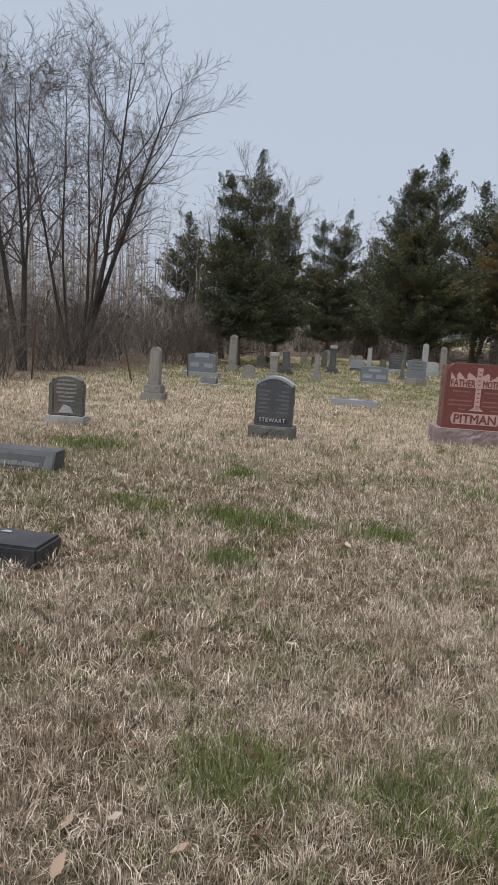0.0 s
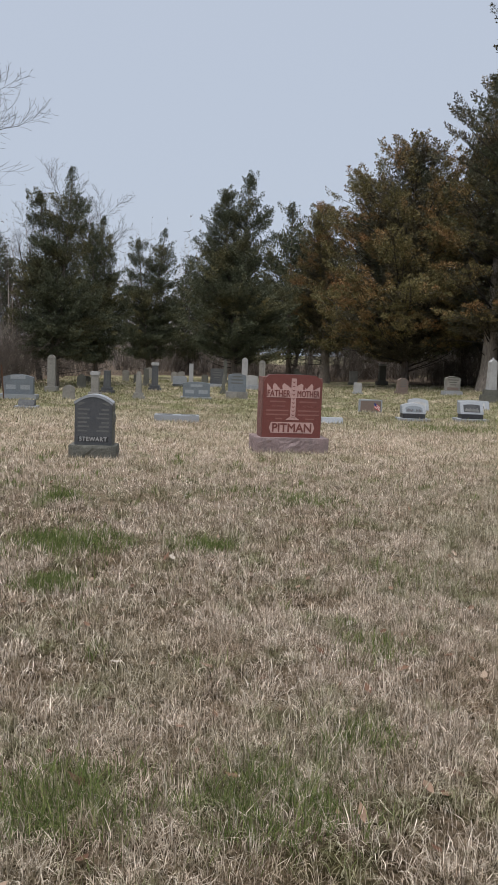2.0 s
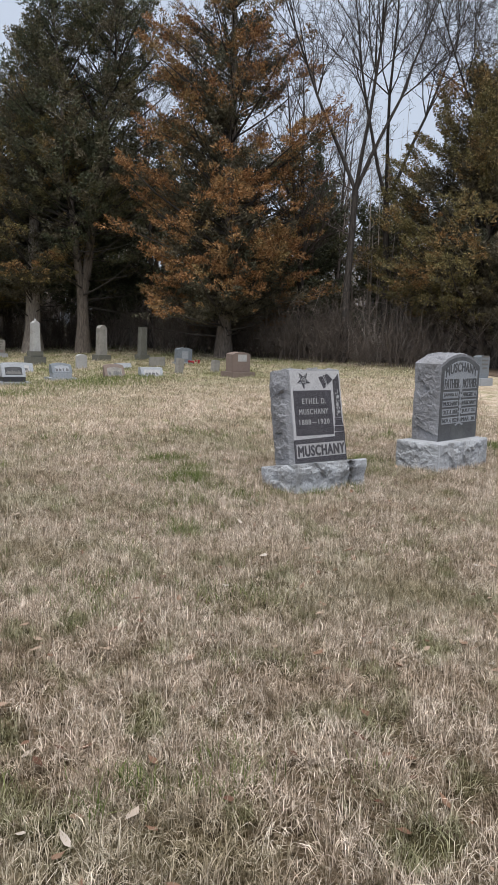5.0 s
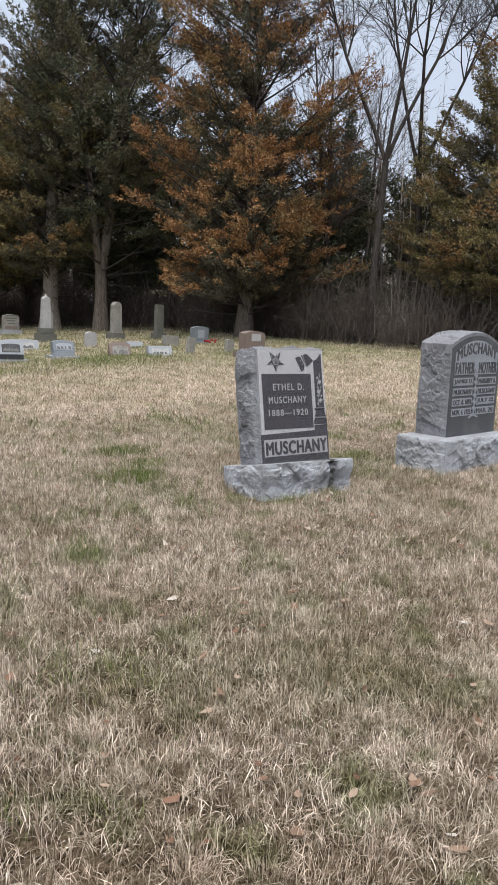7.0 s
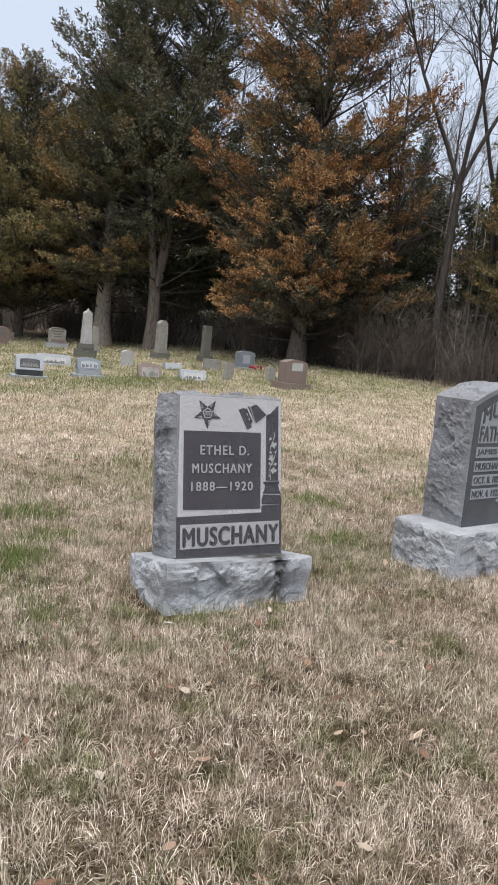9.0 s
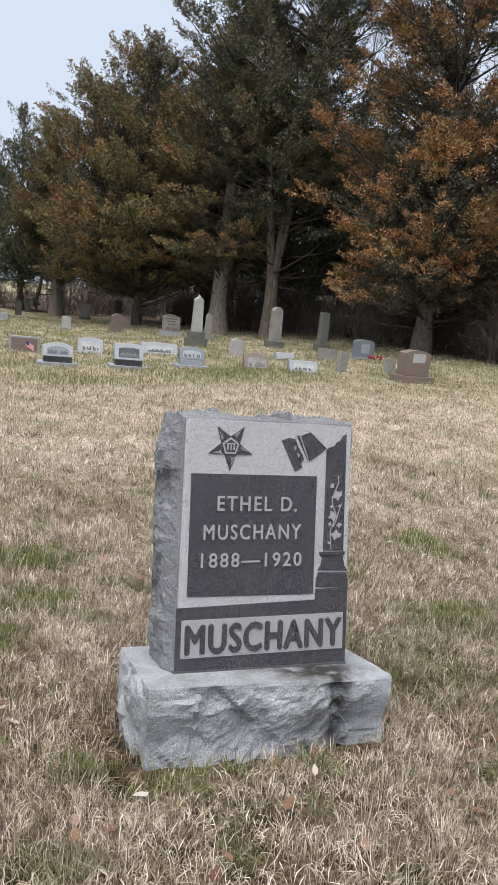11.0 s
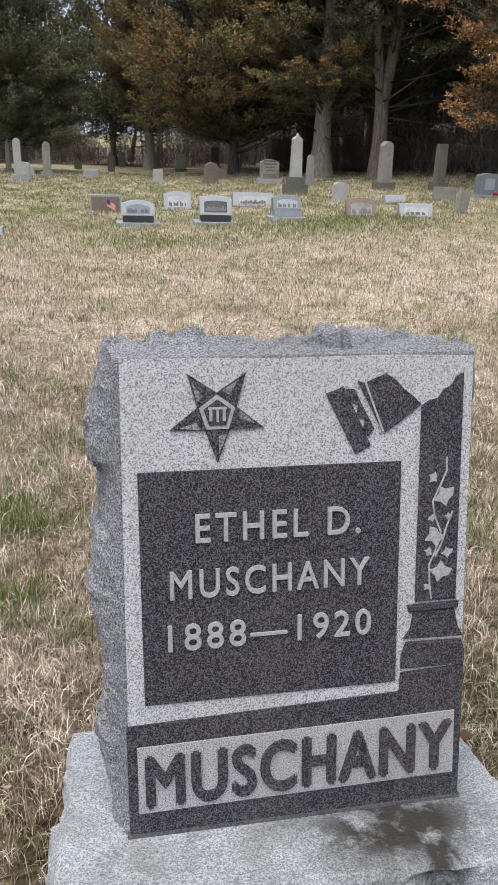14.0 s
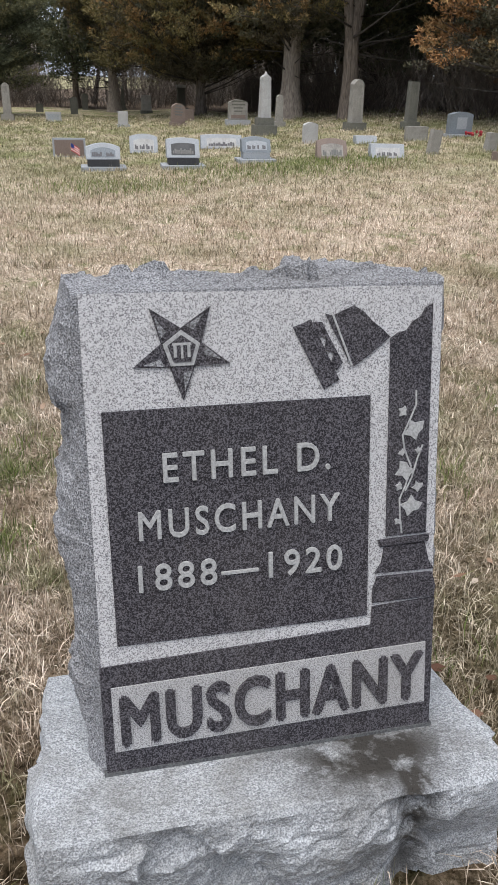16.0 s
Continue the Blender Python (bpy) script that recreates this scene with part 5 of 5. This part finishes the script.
def blades(p, size, width, flat, rng, way=None):
    """Bent blades of grass standing at places p."""
    n = len(p)
    a = rng.uniform(0, 6.283, n) if way is None else way + rng.normal(0, 0.7, n)
    tilt = np.clip(rng.normal(flat, 0.35, n), 0.05, 1.45)
    ln = size * rng.uniform(0.55, 1.3, n)
    d1 = np.stack([np.cos(a) * np.sin(tilt * 0.6), np.sin(a) * np.sin(tilt * 0.6), np.cos(tilt * 0.6)], 1)
    a2 = a + rng.normal(0, 0.5, n)
    t2 = np.clip(tilt * 1.5, 0, 1.75)
    d2 = np.stack([np.cos(a2) * np.sin(t2), np.sin(a2) * np.sin(t2), np.cos(t2)], 1)
    face = rng.uniform(0, 6.283, n)
    s = np.stack([np.cos(face), np.sin(face), np.zeros(n)], 1) * (width * rng.uniform(0.6, 1.3, n))[:, None]
    foot = np.stack([p[:, 0], p[:, 1], H_many(p[:, 0], p[:, 1]) - 0.008], 1)
    mid = foot + d1 * (ln * 0.5)[:, None]
    tip = mid + d2 * (ln * 0.5)[:, None]
    tip[:, 2] = np.maximum(tip[:, 2], foot[:, 2] + 0.012)
    v = np.stack([foot - s, mid + s, mid - s * 0.6, tip], 1).reshape(-1, 3)
    q = np.arange(n)[:, None] * 4
    tri = np.concatenate([q + (0, 1, 2), q + (2, 1, 3)], 1)
    return v, tri.reshape(-1)


def tufted(p, each, spread, rng):
    """Many blades to a tuft: places and the way that each tuft leans."""
    k = np.repeat(np.arange(len(p)), each)
    off = rng.normal(0, spread, (len(k), 2))
    return p[k] + off, np.arctan2(off[:, 1], off[:, 0]), np.repeat(rng.uniform(0.6, 1.35, len(p)), each), np.repeat(rng.uniform(0.25, 1.2, len(p)), each)


def clear_of_stones(p):
    """Keeps grass from growing through the large bases."""
    keep = np.ones(len(p), bool)
    for x, y, r, w, d in ((5.27, 5.35, 4.5, (-0.12, 0.75), (-0.17, 0.4)), (7.16, 5.44, 14.6, (0, 1.1), (0, 0.53)), (1.27, 10.55, 10, (-0.54, 0.54), (0, 0.55)), (-1.36, 9.2, 4, (-0.3, 0.3), (0, 0.36)), (-1.72, 3.2, 4, (-0.36, 0.32), (0, 0.42)), (-2.97, 5.62, 6, (-0.35, 0.35), (0, 0.34))):
        c, s = math.cos(radians(r)), math.sin(radians(r))
        u = (p[:, 0] - x) * c + (p[:, 1] - y) * s
        v = -(p[:, 0] - x) * s + (p[:, 1] - y) * c
        keep &= ~((u > w[0]) & (u < w[1]) & (v > d[0]) & (v < d[1]))
    return p[keep]


def lawn(n, x0, x1, y0, y1, near, far, dense):
    """Places for blades between two distances from the track."""
    p = np.stack([ga.uniform(x0, x1, n), ga.uniform(y0, y1, n)], 1)
    dist = from_track(p)
    d = B0 - A0
    side = ((p[:, 1] - A0[1]) * d[0] - (p[:, 0] - A0[0]) * d[1]) / np.linalg.norm(d)
    tuft = drift[np.clip((p[:, 1] * 4 + 4).astype(int), 0, 151), np.clip((p[:, 0] * 4 + 36).astype(int), 0, 127)]
    want = dense * np.minimum(1, (2.2 / np.maximum(dist, 0.1)) ** 1.6) * (0.92 + 0.2 * np.clip(tuft * 3, -1, 1))
    keep = (ga.uniform(0, 1, n) < want * (x1 - x0) * (y1 - y0) / n) & (side > -1.7) & (dist >= near) & (dist < far)
    return clear_of_stones(p[keep])


drift = np.array([[noise.noise((a * 0.35, b * 0.35, 3.0)) for a in range(-36, 92)] for b in range(-4, 148)])
p, way, tall_, bend = tufted(lawn(120000, -4.5, 10.5, -0.4, 11.5, 0.0, 6.5, 520), 28, 0.034, ga)
v, f = blades(p, 0.078 * tall_, 0.0016 * np.maximum(1, from_track(p) / 2.2) ** 0.9, bend, ga, way)
tagged(link_mesh("grass", quick_mesh("grass", v, f, 3), blade_mat), "dry straw-coloured winter grass beside the graves", "grass", kind="stuff")
p, way, tall_, bend = tufted(lawn(900000, -9, 22, 0, 40, 6.5, 40.0, 1800), 9, 0.06, ga)
d_ = from_track(p)
v, f = blades(p, (0.062 + 0.0012 * d_) * tall_, 0.0018 * (d_ / 2.4) ** 0.9, bend * 0.9, ga, way)
v = v.reshape(-1, 4, 3)[:, (1, 2, 3)]
v[:, :2, 2] -= 0.02
v = v.reshape(-1, 3)
tagged(link_mesh("grass", quick_mesh("grass", v, np.arange(len(v)), 3), blade_mat), "dry winter grass further off", "grass", kind="stuff")

tufts = []
for x, y, r, n in (
    (-0.58, 4.75, 0.42, 1800), (0.22, 1.65, 0.3, 1300), (0.85, 1.7, 0.35, 1300), (-1.46, 4.85, 0.3, 700), (0.39, 4.85, 0.25, 700), (-0.44, 3.8, 0.22, 700),
    (-1.0, 6.4, 0.25, 500), (-3.0, 7.2, 0.5, 700), (4.45, 6.1, 0.28, 900), (3.57, 4.4, 0.3, 350), (1.16, 2.14, 0.2, 300), (1.37, 3.06, 0.2, 200), (1.97, 1.66, 0.15, 200),
    (9.3, 6.6, 0.4, 900), (6.85, 6.3, 0.3, 700), (4.71, 7.1, 0.3, 700), (4.75, 6.5, 0.25, 600), (4.5, 6.0, 0.25, 500), (5.3, 5.16, 0.2, 260), (5.68, 5.17, 0.2, 300), (4.95, 5.25, 0.1, 120), (4.35, 5.7, 0.5, 420), (4.15, 6.3, 0.5, 380), (3.85, 5.2, 0.4, 260), (4.6, 5.2, 0.3, 200), (6.3, 5.6, 0.4, 260), (2.6, 3.4, 0.4, 240), (3.2, 3.0, 0.35, 200), (1.9, 4.3, 0.5, 240),
    (7.22, 7.5, 0.3, 500), (1.3, 6.7, 0.4, 450), (0.78, 7.0, 0.5, 350), (8.3, 6.4, 0.3, 500), (2.3, 1.6, 0.2, 160), (6.4, 6.9, 0.3, 350), (5.0, 16.3, 1.2, 1200), (7.7, 18.1, 1.5, 1600), (9.3, 19.2, 1.2, 1200), (6.0, 9.0, 0.5, 300),
):
    n = int(n * (2.3 if y < 10 else 1.5))
    rr = (r if r > 1 else 0.78 * r) * np.sqrt(ga.uniform(0, 1, n)) * ga.uniform(0.5, 1.4, n)
    a = ga.uniform(0, 6.283, n)
    tufts.append(np.stack([x + rr * np.cos(a) * 1.2, y + rr * np.sin(a)], 1))
for _ in range(420):
    x, y = ga.uniform(-3.5, 9.5), ga.uniform(0.4, 9.5)
    tufts.append(np.array((x, y)) + ga.normal(0, ga.uniform(0.02, 0.07), (int(ga.uniform(12, 60)), 2)))
p = clear_of_stones(np.concatenate(tufts))
p = p[np.array([noise.noise((a * 9, b * 9, 0)) for a, b in p]) > -0.15]
v, f = blades(p, 0.092 + 0.002 * from_track(p), 0.0018 * np.maximum(1, from_track(p) / 2.6) ** 0.7, 0.5, ga)
tagged(link_mesh("green_grass", quick_mesh("green_grass", v, f, 3), green_blade), "tufts of fresh green grass", "grass", kind="stuff")

# fallen leaves on the grass
n = 4600
p = np.stack([ga.uniform(-4, 10, n), ga.uniform(0.6, 14, n)], 1)
p = clear_of_stones(p[(from_track(p) < ga.exponential(3.0, n))])
n = len(p)
a, s = ga.uniform(0, 6.283, n), ga.uniform(0.01, 0.034, n)
shape = np.array(((-1, 0, 0.1), (-0.4, -0.45, 0.25), (0.3, -0.5, 0.2), (1.1, 0, 0.4), (0.3, 0.5, 0.25), (-0.4, 0.45, 0.15), (0, 0, -0.05)))
v = shape[None] * s[:, None, None] * ga.uniform(0.7, 1.3, (n, 7, 1))
c, d = np.cos(a)[:, None], np.sin(a)[:, None]
v = np.stack([v[..., 0] * c - v[..., 1] * d, v[..., 0] * d + v[..., 1] * c, v[..., 2] + ga.uniform(-0.4, 0.4, (n, 1)) * v[..., 0]], -1)
v += np.stack([p[:, 0], p[:, 1], H_many(p[:, 0], p[:, 1]) + ga.uniform(0.018, 0.045, n)], 1)[:, None]
fan = np.array([(i, (i + 1) % 6, 6) for i in range(6)]).ravel()
f = (np.arange(n)[:, None] * 7 + fan).ravel()
tagged(link_mesh("fallen_leaves", quick_mesh("fallen_leaves", v.reshape(-1, 3), f, 3), leaf_mat), "dry brown fallen leaves in the grass", "leaves", kind="stuff")
